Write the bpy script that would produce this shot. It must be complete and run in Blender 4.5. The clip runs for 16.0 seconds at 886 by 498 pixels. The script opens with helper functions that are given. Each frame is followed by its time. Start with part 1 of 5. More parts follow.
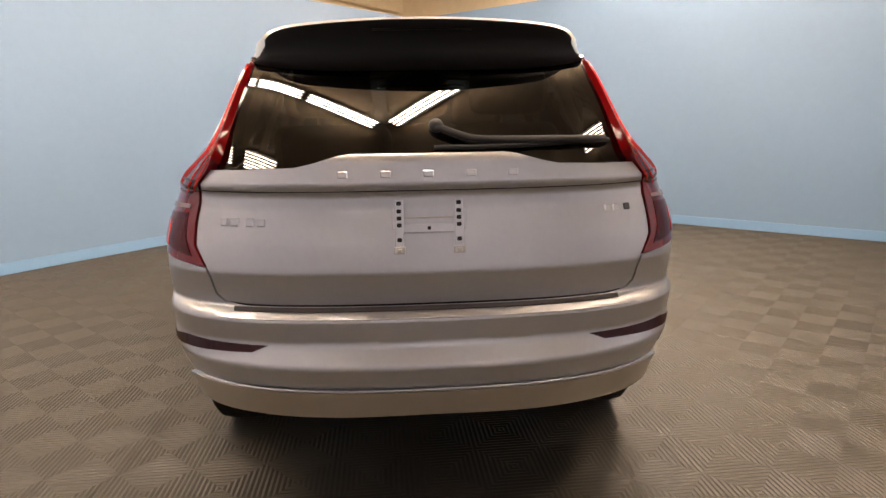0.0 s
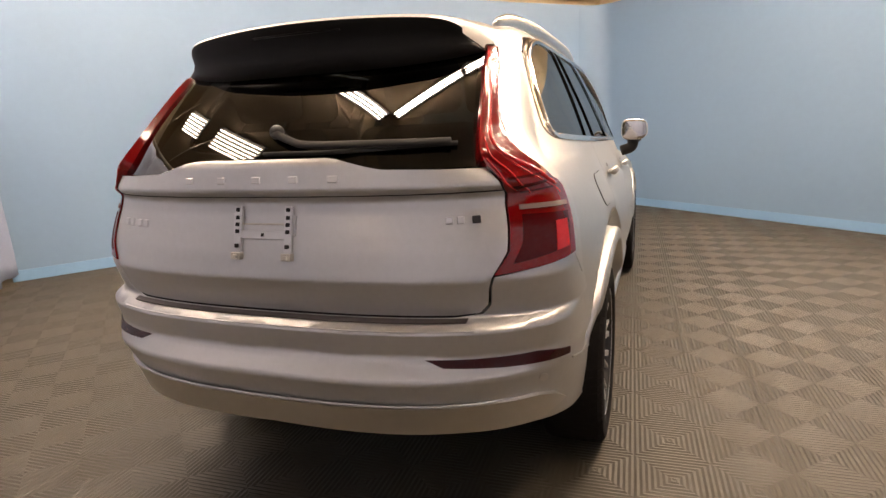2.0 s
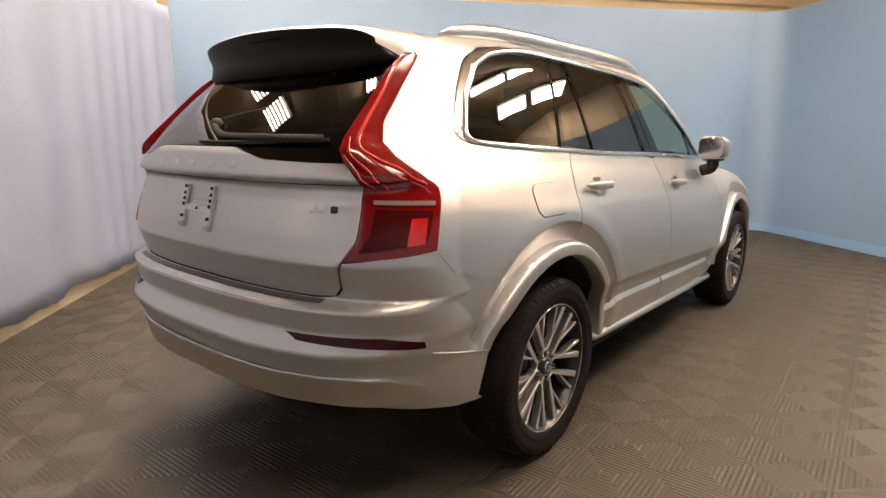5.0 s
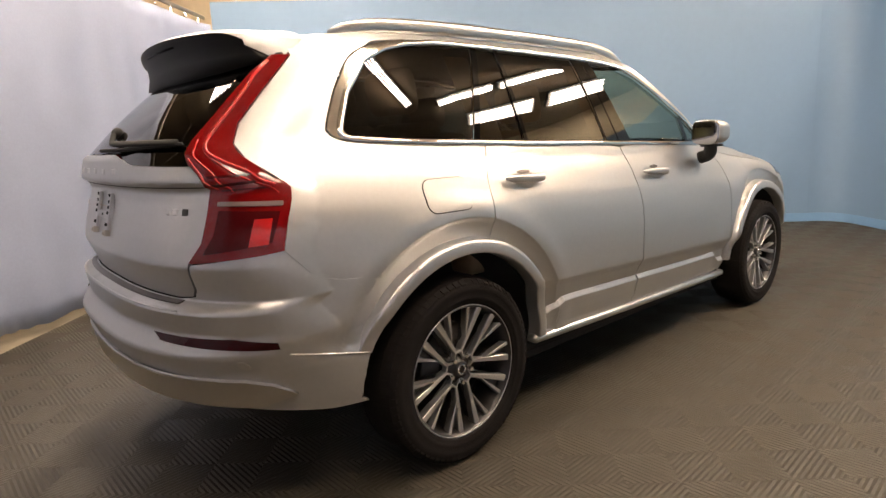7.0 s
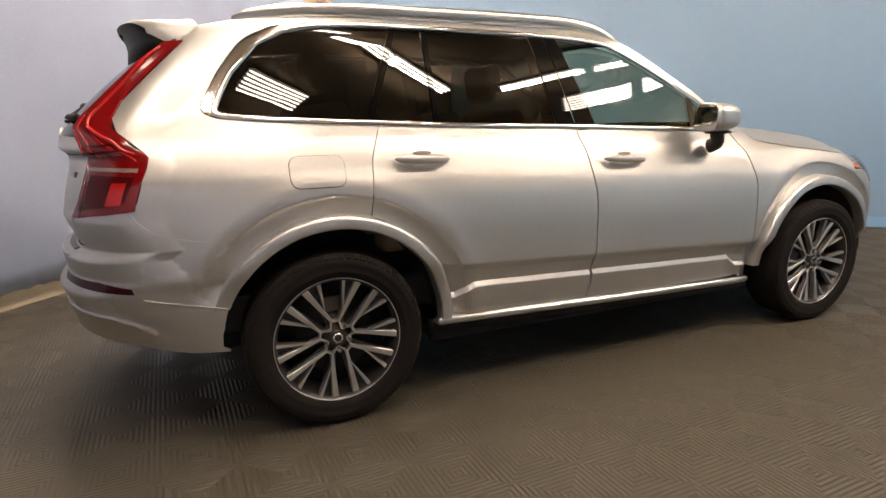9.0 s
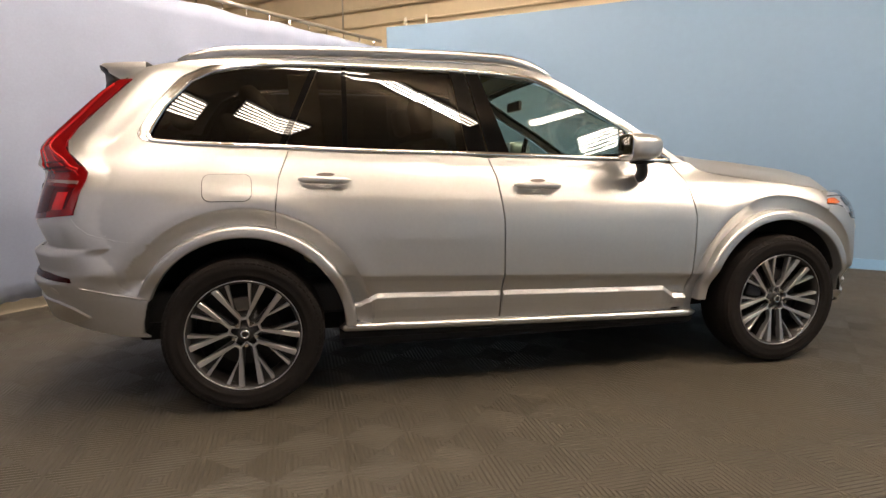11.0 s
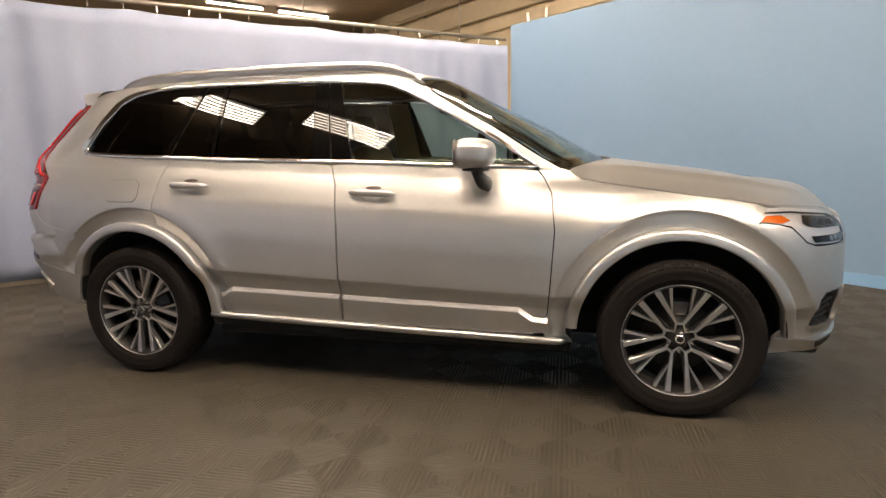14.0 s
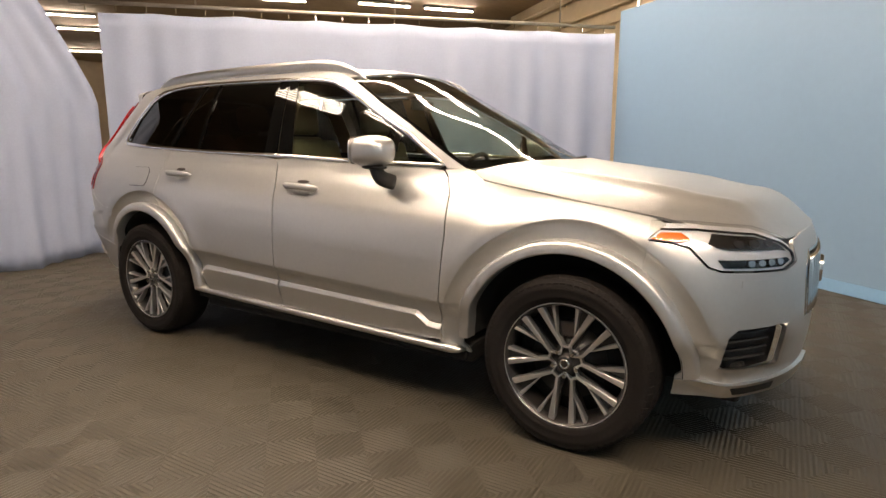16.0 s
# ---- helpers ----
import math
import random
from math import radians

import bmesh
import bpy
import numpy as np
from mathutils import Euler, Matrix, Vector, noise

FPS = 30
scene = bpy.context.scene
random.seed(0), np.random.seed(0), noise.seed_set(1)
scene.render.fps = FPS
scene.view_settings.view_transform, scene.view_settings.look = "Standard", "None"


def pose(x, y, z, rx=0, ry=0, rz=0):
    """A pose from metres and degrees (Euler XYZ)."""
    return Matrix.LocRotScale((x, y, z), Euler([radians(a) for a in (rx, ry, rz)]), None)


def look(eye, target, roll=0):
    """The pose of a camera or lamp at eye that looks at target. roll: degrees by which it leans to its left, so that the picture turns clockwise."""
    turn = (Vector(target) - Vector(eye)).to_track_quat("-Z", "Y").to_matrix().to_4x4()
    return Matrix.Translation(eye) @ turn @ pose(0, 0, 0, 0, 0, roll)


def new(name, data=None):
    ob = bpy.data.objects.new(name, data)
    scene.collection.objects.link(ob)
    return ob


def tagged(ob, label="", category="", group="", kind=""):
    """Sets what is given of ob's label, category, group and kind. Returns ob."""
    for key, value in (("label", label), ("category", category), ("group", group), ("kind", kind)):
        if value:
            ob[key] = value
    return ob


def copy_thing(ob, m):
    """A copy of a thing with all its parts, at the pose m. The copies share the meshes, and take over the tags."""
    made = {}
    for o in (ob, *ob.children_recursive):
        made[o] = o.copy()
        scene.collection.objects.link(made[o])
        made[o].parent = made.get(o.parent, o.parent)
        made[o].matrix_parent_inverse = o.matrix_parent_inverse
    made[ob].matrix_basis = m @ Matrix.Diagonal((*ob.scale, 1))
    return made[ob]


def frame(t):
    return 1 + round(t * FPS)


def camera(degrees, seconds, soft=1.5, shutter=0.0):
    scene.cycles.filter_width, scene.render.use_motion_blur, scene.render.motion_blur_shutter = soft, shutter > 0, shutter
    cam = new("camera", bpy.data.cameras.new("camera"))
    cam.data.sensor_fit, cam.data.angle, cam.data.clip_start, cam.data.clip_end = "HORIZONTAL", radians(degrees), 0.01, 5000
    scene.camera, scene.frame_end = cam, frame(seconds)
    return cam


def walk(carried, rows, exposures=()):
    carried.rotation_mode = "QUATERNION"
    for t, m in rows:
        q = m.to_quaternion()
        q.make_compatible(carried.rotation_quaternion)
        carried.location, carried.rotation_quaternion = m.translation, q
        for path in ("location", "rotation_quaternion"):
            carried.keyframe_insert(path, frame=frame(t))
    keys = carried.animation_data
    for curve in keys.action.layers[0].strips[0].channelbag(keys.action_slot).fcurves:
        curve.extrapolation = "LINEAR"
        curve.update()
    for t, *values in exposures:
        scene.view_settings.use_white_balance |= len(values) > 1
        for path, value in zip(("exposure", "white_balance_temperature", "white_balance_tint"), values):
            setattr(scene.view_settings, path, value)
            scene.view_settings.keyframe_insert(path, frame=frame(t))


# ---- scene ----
cam = camera(74.7, 16.0)
EXPOSURE = [(0.0, 0.42, 6800, 14), (1.0, 0.38, 6800, 14), (2.5, 0.31, 6900, 14), (4.0, 0.31, 6800, 13), (6.5, 0.15, 6700, 11), (8.0, 0.04, 6400, 10), (12.0, 0.02, 6350, 9), (16.0, 0.07, 6600, 9)]

PATH = [
    (0, (-0.072, -4.075, 1.362), (0.056, -2.125, 0.935), -0.9),
    (0.5, (0.183, -3.98, 1.386), (0.167, -2.023, 0.975), -2.0),
    (1, (0.489, -3.972, 1.397), (0.263, -2.034, 0.958), -1.8),
    (1.5, (0.79, -3.906, 1.363), (0.299, -2.024, 0.901), -2.6),
    (2, (1.093, -3.79, 1.35), (0.415, -1.955, 0.932), -2.8),
    (2.5, (1.395, -3.742, 1.346), (0.58, -1.966, 0.923), -2.2),
    (3, (1.605, -3.585, 1.321), (0.677, -1.878, 0.847), -0.7),
    (3.5, (1.767, -3.429, 1.339), (0.653, -1.832, 0.882), 0.2),
    (3.7, (1.854, -3.407, 1.318), (0.658, -1.865, 0.884), 0.9),
    (5.8, (2.086, -3.431, 1.306), (0.836, -1.914, 0.933), 0.6),
    (6, (2.138, -3.327, 1.304), (0.871, -1.829, 0.916), 0.9),
    (6.5, (2.293, -3.084, 1.314), (0.937, -1.681, 0.878), -1.7),
    (7, (2.505, -2.857, 1.283), (1.026, -1.564, 0.91), -2.4),
    (7.5, (2.713, -2.635, 1.271), (1.168, -1.427, 0.88), -1.7),
    (8, (2.879, -2.361, 1.269), (1.236, -1.282, 0.901), -1.3),
    (8.2, (2.958, -2.245, 1.268), (1.271, -1.241, 0.888), -1.2),
    (10.3, (3.538, -1.368, 1.268), (1.646, -0.842, 0.893), -1.5),
    (10.5, (3.61, -1.274, 1.202), (1.702, -0.782, 0.863), -1.4),
    (11, (3.722, -1.023, 1.218), (1.793, -0.602, 0.901), -0.3),
    (11.5, (3.791, -0.715, 1.21), (1.833, -0.427, 0.919), -0.5),
    (12, (3.835, -0.359, 1.232), (1.86, -0.238, 0.942), -0.9),
    (12.5, (3.89, 0.017, 1.246), (1.914, 0.016, 0.941), -0.6),
    (13, (3.83, 0.392, 1.261), (1.861, 0.227, 0.952), -0.9),
    (13.5, (3.805, 0.797, 1.266), (1.857, 0.465, 0.961), -0.2),
    (14, (3.699, 1.16, 1.26), (1.784, 0.684, 0.934), -1.0),
    (14.5, (3.581, 1.497, 1.266), (1.719, 0.849, 0.93), -0.7),
    (15, (3.462, 1.84, 1.265), (1.673, 1.013, 0.922), -0.2),
    (15.5, (3.245, 2.099, 1.281), (1.524, 1.138, 0.94), -0.5),
    (16, (3.129, 2.408, 1.276), (1.465, 1.355, 0.929), 0.1),
]
walk(cam, [(t, look(eye, target, roll)) for t, eye, target, roll in PATH], EXPOSURE)

# ---- world and light ----
world = bpy.data.worlds.new("hall_air")
scene.world = world
world.use_nodes = True
world.node_tree.nodes["Background"].inputs["Color"].default_value = (0.85, 0.72, 0.55, 1)
world.node_tree.nodes["Background"].inputs["Strength"].default_value = 0.05

# ---- materials ----
def material(name, colour, rough=0.5, metal=0.0, coat=0.0, coat_rough=0.05, spec=0.5, grain=0.0, grain_size=200.0, bump=0.0, bump_size=80.0, rough_var=0.0):
    m = bpy.data.materials.new(name)
    m.use_nodes = True
    nt = m.node_tree
    b = nt.nodes["Principled BSDF"]
    b.inputs["Base Color"].default_value = (*colour, 1)
    b.inputs["Roughness"].default_value = rough
    b.inputs["Metallic"].default_value = metal
    b.inputs["Coat Weight"].default_value = coat
    b.inputs["Coat Roughness"].default_value = coat_rough
    b.inputs["Specular IOR Level"].default_value = spec
    co = nt.nodes.new("ShaderNodeTexCoord")
    if grain or rough_var:
        n1 = nt.nodes.new("ShaderNodeTexNoise")
        n1.inputs["Scale"].default_value, n1.inputs["Detail"].default_value = grain_size, 3
        n2 = nt.nodes.new("ShaderNodeTexNoise")
        n2.inputs["Scale"].default_value, n2.inputs["Detail"].default_value = grain_size * 0.06, 4
        add = nt.nodes.new("ShaderNodeMath")
        add.operation = "ADD"
        for i, n in enumerate((n1, n2)):
            nt.links.new(co.outputs["Object"], n.inputs["Vector"])
            nt.links.new(n.outputs["Fac"], add.inputs[i])
        if grain:
            ramp = nt.nodes.new("ShaderNodeMapRange")
            ramp.inputs["From Min"].default_value, ramp.inputs["From Max"].default_value = 0.6, 1.4
            ramp.inputs["To Min"].default_value, ramp.inputs["To Max"].default_value = 1 - grain, 1 + grain
            hsv = nt.nodes.new("ShaderNodeHueSaturation")
            hsv.inputs["Color"].default_value = (*colour, 1)
            nt.links.new(add.outputs[0], ramp.inputs["Value"])
            nt.links.new(ramp.outputs[0], hsv.inputs["Value"])
            nt.links.new(hsv.outputs[0], b.inputs["Base Color"])
        if rough_var:
            rr = nt.nodes.new("ShaderNodeMapRange")
            rr.inputs["From Min"].default_value, rr.inputs["From Max"].default_value = 0.6, 1.4
            rr.inputs["To Min"].default_value, rr.inputs["To Max"].default_value = rough - rough_var, rough + rough_var
            nt.links.new(add.outputs[0], rr.inputs["Value"])
            nt.links.new(rr.outputs[0], b.inputs["Roughness"])
    if bump:
        n3 = nt.nodes.new("ShaderNodeTexNoise")
        n3.inputs["Scale"].default_value, n3.inputs["Detail"].default_value = bump_size, 4
        bp = nt.nodes.new("ShaderNodeBump")
        bp.inputs["Strength"].default_value, bp.inputs["Distance"].default_value = bump, 0.01
        nt.links.new(co.outputs["Object"], n3.inputs["Vector"])
        nt.links.new(n3.outputs["Fac"], bp.inputs["Height"])
        nt.links.new(bp.outputs["Normal"], b.inputs["Normal"])
    return m


def glass(name, tint, ior=1.5, rough=0.0):
    """A tinted pane: it lets through what its tint leaves and mirrors by its Fresnel gloss."""
    m = bpy.data.materials.new(name)
    m.use_nodes = True
    nt = m.node_tree
    nt.nodes.clear()
    out = nt.nodes.new("ShaderNodeOutputMaterial")
    mix = nt.nodes.new("ShaderNodeMixShader")
    tr = nt.nodes.new("ShaderNodeBsdfTransparent")
    gl = nt.nodes.new("ShaderNodeBsdfGlossy")
    lw = nt.nodes.new("ShaderNodeLayerWeight")
    pw = nt.nodes.new("ShaderNodeMath")
    fr = nt.nodes.new("ShaderNodeMath")
    lw.inputs["Blend"].default_value = 0.5
    pw.operation, fr.operation = "POWER", "MULTIPLY_ADD"
    pw.inputs[1].default_value = 5.0
    fr.inputs[2].default_value = ((ior - 1) / (ior + 1)) ** 2 * 1.3
    fr.inputs[1].default_value = 0.9
    tr.inputs["Color"].default_value = (*tint, 1)
    gl.inputs["Roughness"].default_value = rough
    nt.links.new(lw.outputs["Facing"], pw.inputs[0])
    nt.links.new(pw.outputs[0], fr.inputs[0])
    nt.links.new(fr.outputs[0], mix.inputs[0])
    nt.links.new(tr.outputs[0], mix.inputs[1])
    nt.links.new(gl.outputs[0], mix.inputs[2])
    nt.links.new(mix.outputs[0], out.inputs["Surface"])
    return m


def glow(name, colour, strength):
    m = bpy.data.materials.new(name)
    m.use_nodes = True
    b = m.node_tree.nodes["Principled BSDF"]
    b.inputs["Base Color"].default_value = (0.8, 0.8, 0.8, 1)
    b.inputs["Emission Color"].default_value = (*colour, 1)
    b.inputs["Emission Strength"].default_value = strength
    return m


SILVER = material("silver_paint", (0.575, 0.567, 0.553), rough=0.37, metal=0.82, coat=0.12, coat_rough=0.18, grain=0.04, grain_size=900)
SILVER_LOW = material("satin_silver_trim", (0.62, 0.60, 0.57), rough=0.28, metal=1.0, grain=0.03, grain_size=500)
CHROME = material("bright_chrome", (0.82, 0.80, 0.77), rough=0.10, metal=1.0)
MACHINED = material("machined_alloy", (0.62, 0.61, 0.60), rough=0.36, metal=0.95, grain=0.05, grain_size=700)
GLOSS_BLACK = material("gloss_black", (0.003, 0.003, 0.003), rough=0.02, spec=0.2)
BLACK = material("black_plastic", (0.016, 0.015, 0.014), rough=0.55, grain=0.15, grain_size=300, bump=0.1, bump_size=700)
PLATE_AND_SHADE = material("brown_grey_plate_and_shade", (0.13, 0.11, 0.10), rough=0.35, metal=0.8, grain=0.1, grain_size=200)
UNDER = material("underbody_black", (0.013, 0.012, 0.011), rough=0.9)
RUBBER = material("tyre_rubber", (0.0135, 0.0115, 0.0105), rough=0.75, spec=0.1, grain=0.2, grain_size=120, bump=0.15, bump_size=250)
GUNMETAL = material("dark_wheel_paint", (0.014, 0.0125, 0.012), rough=0.35, coat=0.1, rough_var=0.05)
PRIVACY = glass("privacy_glass", (0.045, 0.038, 0.031), ior=1.62)
CLEAR = glass("side_glass", (0.50, 0.58, 0.52), ior=1.5)
SCREEN = glass("windshield_glass", (0.62, 0.68, 0.60), ior=1.5)
LENS = glass("clear_lens", (0.86, 0.86, 0.86), ior=1.5)
RED = material("red_lamp_lens", (0.16, 0.002, 0.003), rough=0.12, coat=0.35, coat_rough=0.03, rough_var=0.04)
RED_DARK = material("dark_red_lens", (0.055, 0.002, 0.003), rough=0.2, spec=0.2, coat=0.05, coat_rough=0.03, rough_var=0.03)
RED_DEEP = material("deep_red_reflector", (0.030, 0.002, 0.003), rough=0.25, spec=0.3, rough_var=0.04)
RED_BRIGHT = material("bright_red_reflector", (0.46, 0.008, 0.008), rough=0.22, coat=0.6, grain=0.2, grain_size=600)
PINK = material("clear_lamp_band", (0.22, 0.15, 0.145), rough=0.2, coat=0.6, rough_var=0.05)
AMBER = material("amber_lens", (0.80, 0.16, 0.01), rough=0.2, coat=0.7, rough_var=0.05)
LAMP_SMOKE = material("smoked_reflector", (0.045, 0.043, 0.042), rough=0.18, metal=0.6, rough_var=0.08)
WHITE_LED = material("white_lamp_bar", (0.85, 0.85, 0.88), rough=0.35, metal=0.6, coat=0.3, rough_var=0.05)
SEAT = material("beige_leather", (0.30, 0.22, 0.13), rough=0.55, grain=0.12, grain_size=60, bump=0.2, bump_size=120)
SEAT_DARK = material("charcoal_trim", (0.02, 0.019, 0.018), rough=0.6, grain=0.15, grain_size=60)
WALL = material("blue_wall_paint", (0.205, 0.318, 0.465), rough=0.5, grain=0.03, grain_size=14, bump=0.02, bump_size=30, rough_var=0.08)
BASEB = material("blue_baseboard_paint", (0.22, 0.40, 0.62), rough=0.4, grain=0.05, grain_size=30)
CREAM = material("cream_hall_paint", (0.62, 0.52, 0.36), rough=0.8, grain=0.08, grain_size=6, bump=0.05, bump_size=30)
HALL_DARK = material("brown_grey_hall_paint", (0.42, 0.35, 0.26), rough=0.8, grain=0.12, grain_size=4, bump=0.05, bump_size=30)
CEIL = material("hall_ceiling", (0.34, 0.27, 0.19), rough=0.85, grain=0.15, grain_size=8, bump=0.05, bump_size=20)
STEEL = material("galvanised_rail", (0.55, 0.50, 0.42), rough=0.35, metal=0.8, grain=0.1, grain_size=60)
TILE = material("grey_floor_tile", (0.055, 0.046, 0.0315), rough=0.55, grain=0.16, grain_size=25, rough_var=0.08, bump=0.05, bump_size=300)
CONCRETE = material("pale_concrete", (0.30, 0.26, 0.19), rough=0.75, grain=0.12, grain_size=12, bump=0.08, bump_size=60)
CURTAIN = material("pale_lilac_curtain", (0.30, 0.345, 0.47), rough=0.62, grain=0.05, grain_size=50, bump=0.08, bump_size=400)
LAMP_GREY = material("grey_lamp_housing", (0.10, 0.095, 0.085), rough=0.6, grain=0.05, grain_size=40)
WHITE_METAL = material("white_lamp_housing", (0.75, 0.72, 0.66), rough=0.4, grain=0.04, grain_size=40)
TUBE = glow("fluorescent_tube", (1.0, 0.81, 0.64), 150.0)
# the same tubes at lower strengths, set to balance light across the booth
TUBE_SOFT = glow("weak_fluorescent_tube", (1.0, 0.81, 0.64), 60.0)
TUBE_MID = glow("medium_fluorescent_tube", (1.0, 0.81, 0.64), 105.0)
SPOILER_BLACK = material("spoiler_black", (0.007, 0.006, 0.005), rough=0.45, spec=0.16, grain=0.15, grain_size=300)



# ---- mesh helpers ----
def raw(name, verts, faces, mat, parent=None, label="", smooth=True, normals=None):
    me = bpy.data.meshes.new(name)
    me.from_pydata([tuple(v) for v in verts], [], [tuple(int(i) for i in f) for f in faces])
    me.update()
    if smooth:
        me.polygons.foreach_set("use_smooth", [True] * len(me.polygons))
    if normals is not None:
        me.normals_split_custom_set_from_vertices([tuple(v) for v in normals])
    me.materials.append(mat)
    ob = new(name, me)
    if parent:
        ob.parent = parent
    return tagged(ob, label)


def part(name, bm, mat, parent=None, label="", smooth=False):
    me = bpy.data.meshes.new(name)
    bmesh.ops.recalc_face_normals(bm, faces=bm.faces)
    bm.to_mesh(me)
    bm.free()
    if smooth:
        me.polygons.foreach_set("use_smooth", [True] * len(me.polygons))
    me.materials.append(mat)
    ob = new(name, me)
    if parent:
        ob.parent = parent
    return tagged(ob, label)


def empty(name, label, category, group="", kind="", place=(0, 0, 0)):
    ob = new(name)
    ob.location = place
    return tagged(ob, label, category, group, kind)


def box(bm, x0, x1, y0, y1, z0, z1, bevel=0.0, seg=2):
    geo = bmesh.ops.create_cube(bm, size=1, matrix=Matrix.Translation(((x0 + x1) / 2, (y0 + y1) / 2, (z0 + z1) / 2)) @ Matrix.Diagonal((x1 - x0, y1 - y0, z1 - z0, 1)))
    if bevel:
        edges = list({e for v in geo["verts"] for e in v.link_edges})
        bmesh.ops.bevel(bm, geom=edges, offset=bevel, segments=seg, profile=0.5, affect="EDGES")
    return bm


def inside(poly, pts):
    px, py = pts[:, 0], pts[:, 1]
    hit = np.zeros(len(pts), bool)
    n = len(poly)
    for i in range(n):
        (x1, y1), (x2, y2) = poly[i], poly[(i + 1) % n]
        if y1 == y2:
            continue
        c = ((y1 > py) != (y2 > py)) & (px < (x2 - x1) * (py - y1) / (y2 - y1) + x1)
        hit ^= c
    return hit


def dense(poly, step):
    out = []
    n = len(poly)
    for i in range(n):
        a, b = np.array(poly[i], float), np.array(poly[(i + 1) % n], float)
        k = max(1, int(np.ceil(np.linalg.norm(b - a) / step)))
        out += [tuple(a + (b - a) * j / k) for j in range(k)]
    return out


def shrink(poly, d):
    """The outline moved inwards by d."""
    p = np.array(poly, float)
    area = 0.5 * np.sum(p[:, 0] * np.roll(p[:, 1], -1) - np.roll(p[:, 0], -1) * p[:, 1])
    e1, e2 = p - np.roll(p, 1, 0), np.roll(p, -1, 0) - p
    n1 = np.stack((-e1[:, 1], e1[:, 0]), 1) / (np.linalg.norm(e1, axis=1, keepdims=True) + 1e-9)
    n2 = np.stack((-e2[:, 1], e2[:, 0]), 1) / (np.linalg.norm(e2, axis=1, keepdims=True) + 1e-9)
    n = n1 + n2
    n = n / np.maximum(0.35, np.sum(n * n, 1, keepdims=True) / 2)
    return [tuple(q) for q in p + n * d * (1 if area > 0 else -1)]


def surface_normal(fn, a, b, out=0.7):
    """The normal that points away from the car's long axis at the height out."""
    h = 2e-3
    n = np.cross(fn(a + h, b) - fn(a - h, b), fn(a, b + h) - fn(a, b - h))
    n /= np.linalg.norm(n, axis=-1, keepdims=True) + 1e-12
    p = fn(a, b)
    axis = np.stack((0 * p[:, 0], np.clip(p[:, 1], -1.6, 1.4), 0 * p[:, 0] + out), -1)
    s = np.sign(np.sum(n * (p - axis), 1))
    s[s == 0] = 1
    return n * s[:, None]


